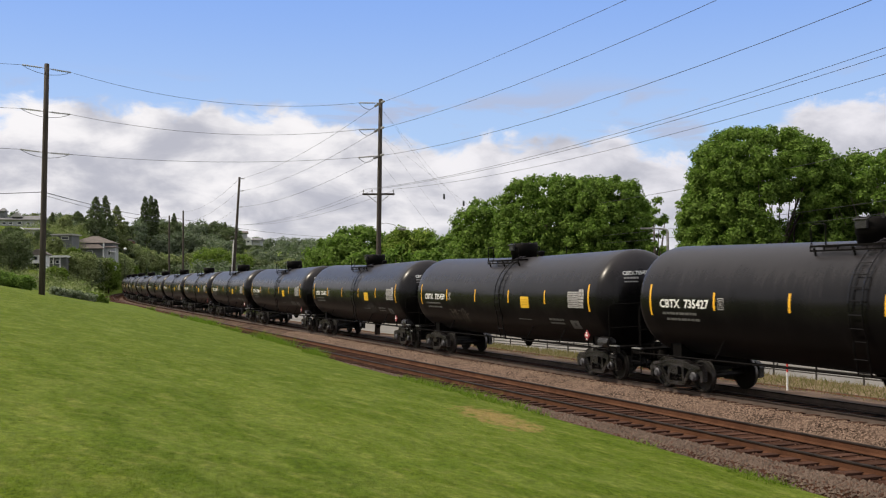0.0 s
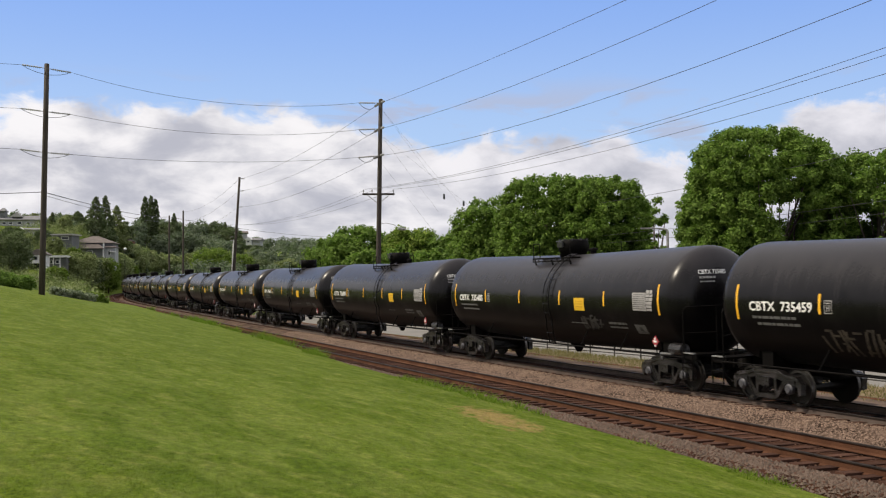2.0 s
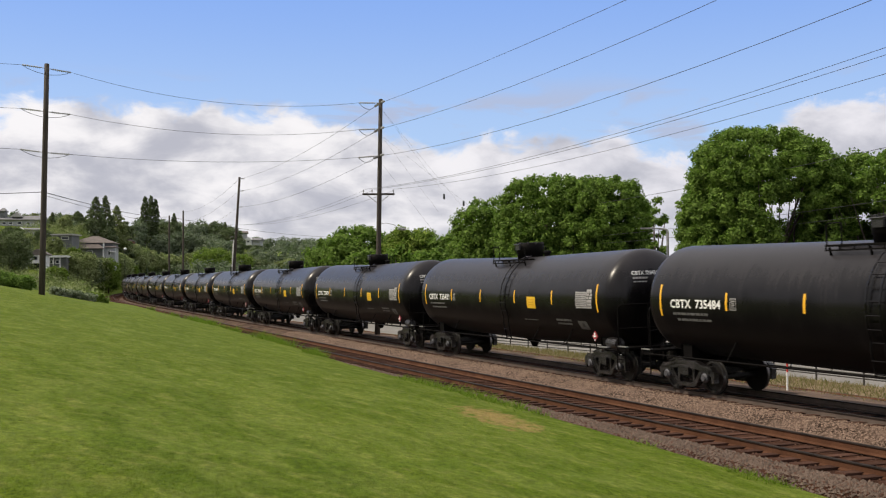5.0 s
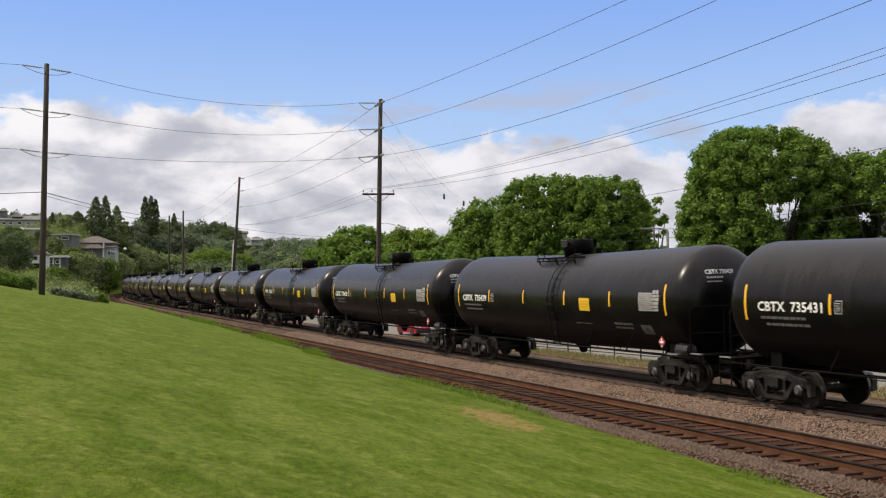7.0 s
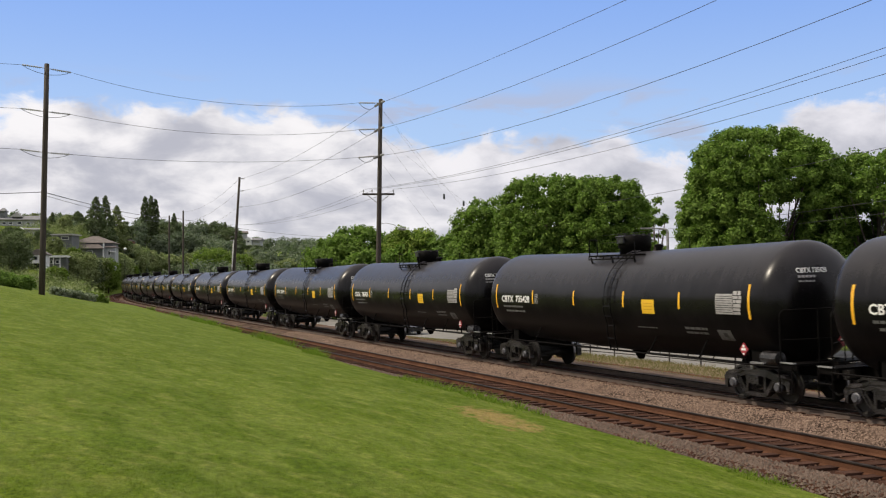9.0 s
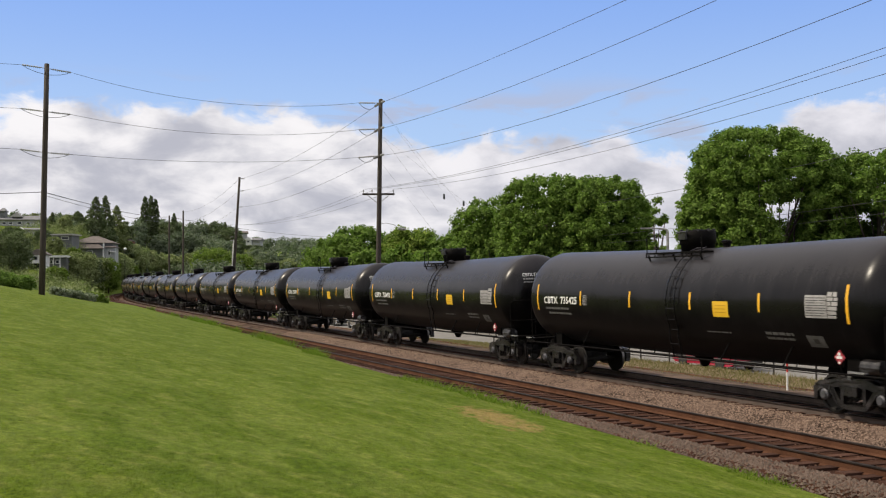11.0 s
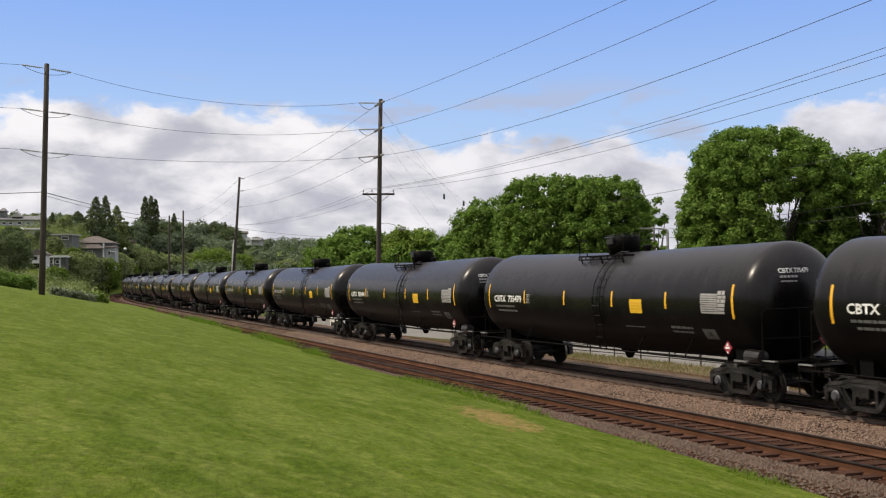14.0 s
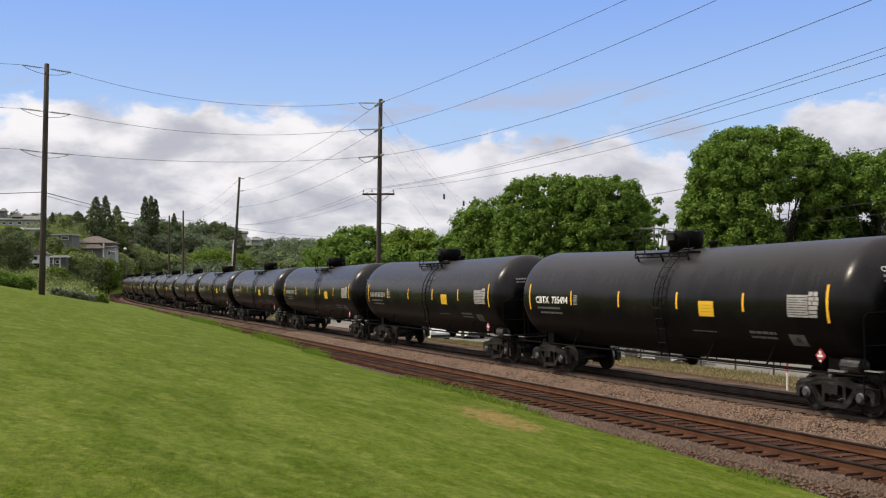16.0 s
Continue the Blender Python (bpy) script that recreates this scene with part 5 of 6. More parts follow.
def built(px, py, turn_z, label, pieces, clear, depth=None):
    """A house of several blocks. Each piece: kind, name, breadth from-to, height from-to (as seen from the lawn, scaled to its distance), how far it stands forward, depth, material."""
    x, y, z = (*bearing(px, depth), lift(px, py, depth)) if depth else settle(px, py)
    k = y / FOCUS
    CLEAR.append((*clear, y))
    ob = new("house")
    ob.matrix_basis = pose(x, y, z, 0, 0, turn_z)
    tagged(ob, label, "house", "houses on the hillside")
    for kind, name, p0, p1, low, high, fore, deep, material in pieces:
        x0_, x1_, z0_, z1_ = (p0 - px) * k, (p1 - px) * k, (py - low) * k, (py - high) * k
        if low >= py:
            z0_ -= 3.0 if y < 400 else 0.8
        sh = Shape()
        y0_, y1_ = -fore, deep - fore
        xm, ym = (x0_ + x1_) / 2, (y0_ + y1_) / 2
        if kind == "box":
            sh.box((xm, ym, (z0_ + z1_) / 2), (x1_ - x0_, deep, z1_ - z0_))
        elif kind == "front_gable":
            sh.slab([(x0_, z0_), (x1_, z0_), (x1_, z0_ + 0.2), (xm, z1_), (x0_, z0_ + 0.2)], y0_, y1_)
        else:
            rid = max(0.3, (x1_ - x0_) / 2 - (deep / 2 if kind == "hip" else 0))
            sh.v = [(x0_, y0_, z0_), (x1_, y0_, z0_), (x1_, y1_, z0_), (x0_, y1_, z0_), (x0_, y0_, z0_ + 0.2), (x1_, y0_, z0_ + 0.2), (x1_, y1_, z0_ + 0.2), (x0_, y1_, z0_ + 0.2), (xm - rid, ym, z1_), (xm + rid, ym, z1_)]
            sh.f = [[3, 2, 1, 0], [0, 1, 5, 4], [1, 2, 6, 5], [2, 3, 7, 6], [3, 0, 4, 7], [4, 5, 9, 8], [6, 7, 8, 9], [5, 6, 9], [7, 4, 8]]
        made = part(name, sh, M[material], ob)
        if name == "window":
            w_, h_ = x1_ - x0_, z1_ - z0_
            part("pane", Shape().box((xm, y0_ - 0.03, (z0_ + z1_) / 2), (w_ - 0.3, 0.05, h_ - 0.3)), M["glass_dark"], made)
    return ob


M["roof_pale"] = mat("pale_flat_roof", (0.30, 0.29, 0.28), (0.40, 0.39, 0.37), 0.9, scale=1.0, fine=9.0, bump=0.2)
built(163, 462, 8, "blue-grey house with tan hipped roofs on the hillside",
      [("box", "wall", 139, 198, 462, 430, 0, 9, "wall_blue"), ("hip", "roof", 126, 201, 431, 417, 0.8, 10.5, "roof_tan"), ("box", "lower_wall", 138, 184, 462, 441, 1.6, 1.7, "wall_dark"),
       ("hip", "lower_roof", 135, 185, 441, 432, 2.4, 3.6, "roof_tan"), ("box", "chimney", 129.5, 132.5, 441, 421, 0.2, 0.8, "wall_white"), ("box", "pillar", 183, 185.2, 462, 430.5, 2.0, 0.6, "wall_white"),
       ("box", "wing", 186, 203, 462, 439, 1.2, 6, "wall_grey"), ("hip", "wing_roof", 184.5, 205, 439, 433, 1.8, 7, "roof_tan"), ("box", "window", 156, 166, 452, 444, 1.7, 0.12, "wall_white"),
       ("box", "window", 142, 149, 451, 445, 1.7, 0.12, "wall_white"), ("box", "window", 191, 196, 452, 443, 1.3, 0.12, "wall_white"), ("box", "window", 150, 158, 437, 432.5, 0.1, 0.12, "wall_white"), ("box", "window", 166, 174, 437, 432.5, 0.1, 0.12, "wall_white"),
       ("box", "balcony", 194, 204, 447, 445.5, 2.2, 1.2, "wall_white")], (126, 206), 301)
built(106, 434, -3, "low dark house with a flat pale roof on the hillside",
      [("box", "wall", 87, 127, 434, 418, 0, 5, "wall_dark"), ("box", "roof", 84, 130, 418, 415.5, 1.2, 7, "roof_pale"), ("box", "pillar", 84.5, 87, 434, 414.6, 1.4, 0.6, "wall_white"),
       ("box", "window", 92, 100, 427, 420, 0.1, 0.12, "wall_white"), ("box", "window", 108, 122, 426, 420, 0.1, 0.12, "wall_white")], (84, 132))
built(37, 402, 12, "long pale grey house with gables on the hill's crest",
      [("box", "wall", 0, 72, 402, 391, 0, 8, "wall_grey"), ("gable", "roof", -3, 40, 391, 384, 0.8, 9.5, "roof_grey"), ("gable", "roof", 38, 75, 391, 381.5, 0.8, 9.5, "roof_grey"), ("front_gable", "dormer", 19, 37, 385, 376.5, -0.5, 5, "roof_pale"),
       ("box", "tower", -1, 8, 392, 375, -2, 3.5, "wall_dark"), ("hip", "tower_roof", -2.5, 9.5, 375, 368, -1.6, 4.3, "roof_grey"), ("box", "window", 5, 12, 399, 394, 0.1, 0.12, "wall_white"), ("box", "window", 16, 23, 399, 394, 0.1, 0.12, "wall_white"),
       ("box", "window", 30, 38, 399, 393, 0.1, 0.12, "wall_white"), ("box", "window", 45, 52, 399, 394, 0.1, 0.12, "wall_white"), ("box", "window", 58, 66, 399, 394, 0.1, 0.12, "wall_white")], (-2, 74))
built(54, 421, 12, "pale house with a white gable among trees",
      [("box", "wall", 40, 72, 421, 408, 0, 7, "wall_grey"), ("gable", "roof", 38, 74, 408, 402.5, 0.7, 8.4, "roof_grey"), ("box", "gable_wall", 33, 43, 421, 409, 1.4, 5, "wall_white"), ("front_gable", "gable_roof", 32, 44, 409, 403, 1.8, 6, "wall_white"),
       ("box", "window", 36, 40, 416, 411, 1.5, 0.12, "wall_dark"), ("box", "window", 50, 55, 417, 411, 0.1, 0.12, "wall_white"), ("box", "window", 61, 66, 417, 411, 0.1, 0.12, "wall_white")], (32, 74))
built(66, 478, 12, "small white house with a carport behind the hedge",
      [("box", "wall", 53, 80, 478, 452, 0, 5, "wall_white"), ("front_gable", "roof", 49, 84, 452, 441, 0.8, 6.5, "roof_tan"), ("box", "window", 57, 66, 461, 455, 0.1, 0.12, "wall_dark"), ("box", "window", 70, 77, 461, 455, 0.1, 0.12, "wall_dark"),
       # The carport's shaded inside is a dark plate laid on the wall.
       ("box", "carport_roof", 50, 84, 467, 464.5, 2.2, 2.6, "wall_white"), ("box", "carport_opening", 55, 79, 477, 467, 0.15, 0.3, "glass_dark"), ("box", "post", 50.5, 52, 478, 467, 2.0, 0.3, "wall_white"), ("box", "post", 82, 83.5, 478, 467, 2.0, 0.3, "wall_white")], (49, 85))
built(100, 480, 12, "low dark garage under a white beam with posts",
      [("box", "wall", 84, 117, 480, 457, 0, 5, "wall_dark"), ("box", "beam", 82, 119, 457, 453.5, 1.2, 6.2, "wall_white"), ("box", "post", 82.5, 84, 480, 457, 1.0, 0.25, "wall_white"), ("box", "post", 95, 96.3, 480, 457, 1.0, 0.25, "wall_white"),
       ("box", "post", 106, 107.3, 480, 457, 1.0, 0.25, "wall_white"), ("box", "post", 117, 118.3, 480, 457, 1.0, 0.25, "wall_dark"), ("box", "window", 88, 94, 468, 461, 0.1, 0.12, "wall_white"), ("box", "window", 98, 105, 468, 461, 0.1, 0.12, "wall_white")], (82, 119))
house(220, 436, 32, None, 8, 7, 5, "wall_brown", "roof_tan", "brown-roofed house half hidden by trees", True, None, ((-0.2, 0.5),))
built(447, 431, 0, "pale house with a white gable on the far ridge",
      [("box", "wall", 445, 460, 431, 426, 0, 7, "wall_grey"), ("gable", "roof", 443.5, 462, 426, 421, 0.8, 8.6, "roof_grey"), ("box", "gable_wall", 436, 445, 431, 425, 1.5, 6, "wall_white"), ("front_gable", "gable_roof", 434.5, 446.5, 425, 419.5, 2.0, 7, "wall_white"),
       ("box", "window", 438.5, 442, 429.5, 426.5, 1.6, 0.12, "wall_dark"), ("box", "window", 448, 451.5, 429.5, 427, 0.1, 0.12, "wall_white"), ("box", "window", 454, 457.5, 429.5, 427, 0.1, 0.12, "wall_white")], (430, 466), 420)
built(429, 420, 10, "pale tan house among trees on the far ridge",
      [("box", "wall", 421, 437, 420, 413, 0, 7, "wall_grey"), ("gable", "roof", 419, 439, 413, 408.5, 0.8, 8.6, "roof_tan"), ("box", "window", 425, 429, 418, 415, 0.1, 0.12, "wall_white")], (418, 440), 440)
house(264, 441, 28, None, 3, 4, -10, "wall_grey", "roof_grey", "long low shed roof among bushes", False, None, ())
house(452, 440, 14, None, 2, 2, 0, "wall_white", "roof_grey", "low white shed below the ridge", False, None, ())
house(456, 467, 24, None, 3, 3, -20, "wall_grey", "roof_grey", "low pale shed below the ridge", False, None, ())


def planted(px, py, py_top, half_px, kind, seed, count, label, style="broad", leaf_px=2.3, low=0.08, name="tree"):
    """A tree that stands where the line of sight meets the ground, of the height and breadth that it shows."""
    x, y, z = settle(px, py)
    d = y
    height = (py - py_top) / FOCUS * d
    rx = half_px / FOCUS * d
    leaf = leaf_px / FOCUS * d
    if style == "broad":
        return broadleaf(x, y, height, rx, height * low, seed, count, leaf, 90, min(rx, height) * 0.24, M[kind], label, z, limbs=4, name=name, group="trees on the hillside" if name == "tree" else "bushes on the hillside", core=0.3)
    return conifer(x, y, height, rx, seed, count, leaf, M[kind], label, z, style == "column")


planted(169, 436, 349, 18, "leaf_dark", 31, 9000, "tall dark spreading conifer on the hillside", "spire")
planted(186, 434, 347, 14, "leaf_dark", 32, 8000, "tall dark pointed conifer on the hillside", "spire")
planted(206, 436, 364, 14, "leaf_olive", 33, 6000, "green pointed conifer on the hillside", "spire")
planted(257, 436, 348, 4.6, "leaf_dark", 34, 7000, "tall narrow dark poplar on the hillside", "column")
planted(267, 436, 347, 4.4, "leaf_dark", 35, 7000, "tall narrow dark poplar on the hillside", "column")
planted(275, 438, 355, 4.2, "leaf_dark", 30, 6000, "tall narrow dark poplar on the hillside", "column")
planted(137, 404, 375, 13, "leaf_dark", 36, 4000, "rounded dark conifer on the crest", "spire")
planted(92, 408, 377, 5, "leaf_dark", 37, 2500, "small pointed conifer on the crest", "spire")
planted(308, 430, 383, 7, "leaf_dark", 38, 3000, "pointed dark conifer on the ridge", "spire")
planted(398, 440, 394, 8, "leaf_dark", 39, 3000, "dark conifer on the ridge", "spire")
broad = ((16, 486, 406, 37, "leaf_dark", "large dark green tree beside the lawn", 14000), (-30, 485, 400, 40, "leaf_dark", "large dark green tree beside the lawn", 8000),
         (140, 509, 447, 32, "leaf_olive", "broad olive-green bush behind the hedge", 14000), (162, 508, 455, 20, "leaf_dark", "dark green bush near the track", 7000), (100, 500, 474, 18, "leaf_light", "light green bush behind the pole", 6000),
         (208, 500, 452, 26, "leaf_willow", "light green tree by the bend of the track", 9000), (190, 512, 470, 16, "leaf_light", "light green bush beside the track", 5000), (232, 484, 438, 26, "leaf_willow", "grey-green tree by the bend", 8000),
         (268, 486, 448, 24, "leaf_willow", "grey-green willow beyond the track", 8000), (300, 484, 452, 20, "leaf_willow", "grey-green bush beyond the track", 6000), (375, 486, 442, 34, "leaf_light", "bright green rounded tree beyond the track", 9000),
         (335, 486, 450, 20, "leaf_olive", "green bush beyond the track", 5000), (425, 488, 452, 22, "leaf_light", "green bush beyond the track", 5000), (460, 488, 462, 20, "leaf_dark", "dark green bush beyond the track", 5000), (510, 488, 462, 24, "leaf_olive", "green bush beyond the track", 5000), (548, 486, 458, 22, "leaf_light", "green bush beyond the track", 5000),
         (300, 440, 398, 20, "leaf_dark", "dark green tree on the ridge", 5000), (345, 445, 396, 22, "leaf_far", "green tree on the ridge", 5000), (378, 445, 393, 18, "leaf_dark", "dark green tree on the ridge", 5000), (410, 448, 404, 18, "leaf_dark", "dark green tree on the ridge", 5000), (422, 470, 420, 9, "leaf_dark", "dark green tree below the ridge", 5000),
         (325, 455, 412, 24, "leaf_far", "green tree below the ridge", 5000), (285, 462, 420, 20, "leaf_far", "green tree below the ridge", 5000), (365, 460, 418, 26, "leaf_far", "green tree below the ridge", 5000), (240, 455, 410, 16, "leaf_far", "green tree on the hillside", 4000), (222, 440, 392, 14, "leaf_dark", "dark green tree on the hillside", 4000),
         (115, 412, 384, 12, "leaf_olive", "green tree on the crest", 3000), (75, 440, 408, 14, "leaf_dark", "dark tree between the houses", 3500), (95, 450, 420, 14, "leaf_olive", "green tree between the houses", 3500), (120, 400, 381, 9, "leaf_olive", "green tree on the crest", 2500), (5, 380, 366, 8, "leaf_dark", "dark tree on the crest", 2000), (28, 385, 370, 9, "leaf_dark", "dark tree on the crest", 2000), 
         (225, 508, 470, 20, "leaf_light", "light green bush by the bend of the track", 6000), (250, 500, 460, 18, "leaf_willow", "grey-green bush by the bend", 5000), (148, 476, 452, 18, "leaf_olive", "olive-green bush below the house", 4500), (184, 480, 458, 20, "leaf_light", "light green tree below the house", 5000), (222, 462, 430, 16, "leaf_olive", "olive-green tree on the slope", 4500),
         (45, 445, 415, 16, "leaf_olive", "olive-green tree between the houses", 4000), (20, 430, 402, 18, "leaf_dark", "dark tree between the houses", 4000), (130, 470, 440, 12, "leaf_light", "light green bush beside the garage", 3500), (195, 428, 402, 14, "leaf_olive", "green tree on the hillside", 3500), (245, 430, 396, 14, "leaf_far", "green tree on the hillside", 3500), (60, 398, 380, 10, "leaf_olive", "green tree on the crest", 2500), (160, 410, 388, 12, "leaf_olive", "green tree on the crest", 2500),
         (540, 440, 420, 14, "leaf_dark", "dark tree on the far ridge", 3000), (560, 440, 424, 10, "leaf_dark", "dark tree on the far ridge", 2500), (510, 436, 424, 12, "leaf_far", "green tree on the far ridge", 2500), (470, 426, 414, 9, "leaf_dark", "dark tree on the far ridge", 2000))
for i, (px, py, top, half, kind, label, count) in enumerate(broad):
    planted(px, py, top, half, kind, 50 + i, int(count * 1.0), label, "broad", 2.2, 0.06, "bush" if "bush" in label else "tree")

for i, (px, depth, top, rx, kind) in enumerate(((148, 282, 447, 3.6, "leaf_olive"), (172, 288, 455, 3.8, "leaf_olive"), (192, 290, 459, 3.0, "leaf_light"))):
    row_tree(px, depth, top, rx, 0.6, 130 + i, 5000, 0.42, 110, 0.9, kind, "green tree below the houses on the slope", limbs=5, group="trees on the hillside")


def hedge(name, px0, px1, depth, height, kind, seed, count, label):
    """A long low hedge along the lawn's far edge."""
    rnd = random.Random(seed)
    x0_, y0_ = bearing(px0, depth)
    x1_, y1_ = bearing(px1, depth + 2)
    z0_ = ground_at(x0_, y0_)
    ob = new(name)
    ob.location = (x0_, y0_, z0_)
    tagged(ob, label, "hedge")
    cs, rs = [], []
    for i in range(110):
        k = rnd.random()
        x, y = x0_ + (x1_ - x0_) * k, y0_ + (y1_ - y0_) * k + rnd.uniform(0, 2.0)
        cs.append((x - x0_, y - y0_, ground_at(x, y) - z0_ + rnd.uniform(0.1, 0.9) * height))
        rs.append(height * rnd.uniform(0.3, 0.5))
    crown = new("foliage", leaves(cs, rs, count, 0.14, seed, "foliage", M[kind]))
    crown.parent = ob
    return ob


hedge("hedge", 84, 155, 79, 0.55, "blossom", 91, 12000, "low hedge with white blossom behind the lawn")
hedge("hedge", -80, 44, 79, 1.0, "leaf_maple", 92, 16000, "overgrown green hedge at the lawn's edge")
hedge("hedge", 150, 176, 84, 0.6, "leaf_light", 93, 8000, "low green weeds where lawn meets the track")
# thickets on both sides of the bend
rnd = random.Random(12)
for i in range(26):
    left = i < 11
    s = rnd.uniform(118, 215) if left else rnd.uniform(150, 320)
    off = rnd.uniform(11, 22) if left else -rnd.uniform(10, 24)
    x, y, _ = on_line(s, off)
    kind = rnd.choice(("leaf_light", "leaf_olive", "leaf_olive", "leaf_far"))
    hgt = rnd.uniform(3.0, 5.2)
    if left and x < -0.345 * y:
        continue  # the small white house and the garage stay in sight
    broadleaf(x, y, hgt, hgt * rnd.uniform(0.55, 0.8), 0.2, 300 + i, 3000, 0.36, 70, hgt * 0.16, M[kind], "rounded green bush beside the bend of the track", limbs=3, name="bush", group="thicket beside the bend")

# far woods over the slopes, too many to count
rg = np.random.default_rng(77)
cs, rs = [], []
while len(cs) < 1500:
    az = radians(rg.uniform(-26.0, -5.0))
    r = rg.uniform(225, 560)
    if math.degrees(az) < -16.5 and r < 345:
        continue
    x, y = r * math.sin(az), r * math.cos(az)
    s, off = line_of(x, y)
    if abs(off) < 14 and s < 340:
        continue
    z = ground_at(x, y)
    if 416 < 784 + FOCUS * x / y < 476 and y < 445 and z + 5.5 > lift(450, 432, y):
        continue  # the ridge's houses stay in sight
    crest = math.degrees(az) < -16.5
    if crest and r > 430:
        continue
    tall = rg.uniform(0.4, 1.0) * (0.25 if crest else 1.0)
    if -11.2 < math.degrees(az) < -8.4 and r < 470 and rg.random() < 0.6:
        continue
    for j in range(3):
        cs.append((x + rg.normal() * 1.5, y + rg.normal() * 1.5, z + 1.0 + 2.2 * j * tall + rg.uniform(-0.5, 0.5)))
        rs.append(rg.uniform(1.5, 2.8) * (0.6 if crest else 1.0))
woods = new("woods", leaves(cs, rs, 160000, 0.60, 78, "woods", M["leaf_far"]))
tagged(woods, "distant green woods covering the hillside", "woods", kind="stuff")
# low undergrowth on the near slopes
cs, rs = [], []
while len(cs) < 1100:
    az = radians(rg.uniform(-27.0, -9.0))
    r = rg.uniform(125, 345)
    x, y = r * math.sin(az), r * math.cos(az)
    s, off = line_of(x, y)
    if abs(off) < 9.5 and s < 340:
        continue
    px_ = 784 + FOCUS * x / y
    if any(a < px_ < b and d - 45 < y < d + 8 for a, b, d in CLEAR):
        continue
    cs.append((x, y, ground_at(x, y) + rg.uniform(0.1, 1.0)))
    rs.append(rg.uniform(0.9, 1.9))
for i in range(900):
    s = rg.uniform(150, 440)
    off = rg.uniform(9.5, 32) * (1 if rg.random() < 0.35 else -1)
    x, y, _ = on_line(s, off)
    cs.append((x, y, ground_at(x, y) + rg.uniform(0.2, 2.0)))
    rs.append(rg.uniform(1.2, 2.3))
under = new("undergrowth", leaves(cs, rs, 190000, 0.28, 79, "undergrowth", M["leaf_olive"]))
tagged(under, "olive-green undergrowth and shrubs on the slope", "shrubs", kind="stuff")
# a gravel drive behind the lawn's pole
sh = Shape()
for px, py, w in ((62, 512, 8), (64, 500, 10), (66, 488, 11)):
    x, y, z = settle(px, py)
    for k in (-1, 1):
        sh.v.append((x + k * w / FOCUS * y, y, ground_at(x, y) + 0.03))
sh.f = [[0, 1, 3, 2], [2, 3, 5, 4]]
tagged(part("drive", sh, M["gravel"]), "pale gravel drive behind the lawn", "drive", kind="structure")
# a pale round lamp beside the hillside road
x, y = bearing(221, 0.8 * settle(221, 470)[1])
z = ground_at(x, y)
lp = new("street_lamp")
lp.location = (x, y, z)
tagged(lp, "street lamp with a pale round globe by the bend", "street lamp")
hz = lift(221, 441, y) - z
part("post", Shape().tube([(0, 0, -0.2), (0, 0, hz - 0.3)], [0.09, 0.06], 8), M["fence"], lp)
part("globe", Shape().lathe([(hz - 0.42, 0.05), (hz - 0.32, 0.29), (hz - 0.07, 0.46), (hz + 0.16, 0.42), (hz + 0.35, 0.25), (hz + 0.42, 0.05)], "Z", (0, 0, 0), 14), M["post_white"], lp, "", True)
# street light pole and sign arm seen between the large trees
x, y = bearing(1182, 66)
lp = new("street_lamp")
lp.location = (x, y, ground_at(x, y))
tagged(lp, "grey metal street light post beyond the road", "street lamp")
hz = lift(1182, 405, y) - ground_at(x, y)
part("post", Shape().tube([(0, 0, -0.1), (0, 0, hz - 0.3), (-0.08, 0, hz - 0.05), (-0.4, 0, hz), (-1.2, 0, hz + 0.05)], [0.10, 0.08, 0.07, 0.06, 0.05], 8), M["insulator"], lp)
part("lamp_head", Shape().box((-1.4, 0, hz + 0.03), (0.6, 0.25, 0.1)), M["insulator"], lp)

# ---- beside the track ----
fence = new("fence")
tagged(fence, "low dark steel pipe fence between verge and road", "fence")
s_posts = np.arange(4, 54, 2.4)
for s in s_posts:
    x, y, a = on_line(s, -9.75)
    part("post", Shape().tube([(x, y, -1.1), (x, y, -0.10 - 0.30 * (1 - bank(s)))], 0.04, 6), M["fence"], fence)
for z in (-0.47, -0.31, -0.14):
    part("rail", Shape().tube([(*on_line(s, -9.75)[:2], z - 0.30 * (1 - bank(s))) for s in s_posts], 0.028, 6), M["fence"], fence)
part("kerb_rail", Shape().tube([(*on_line(s, -5.55)[:2], -0.55) for s in np.arange(0, 120, 3)], 0.06, 6), M["rail_side"])
ed = bpy.data.objects["kerb_rail"]
tagged(ed, "old rusty rail lying along the verge", "rail", kind="structure")
mk = new("marker_post")
mk.location = (11.45, 34.66, -0.54)
tagged(mk, "slim white marker post with a red top", "marker post")
part("post", Shape().tube([(0, 0, -0.1), (0.01, 0, 0.62)], 0.034, 8), M["post_white"], mk)
part("band", Shape().tube([(0.01, 0, 0.62), (0.015, 0, 1.0)], 0.037, 8).lathe([(1.0, 0.037), (1.03, 0.02)], "Z", (0.015, 0, 0), 8), M["post_red"], mk)

# weeds and dry tufts
M["grass_blade"] = lawn_mat("grass_blades", True)
M["tall_grass"] = leaf_mat("tall_fresh_grass", (0.085, 0.140, 0.011), (0.190, 0.265, 0.030), 0.4)
M["straw"] = leaf_mat("dry_straw", (0.115, 0.100, 0.045), (0.29, 0.222, 0.118), 0.3)


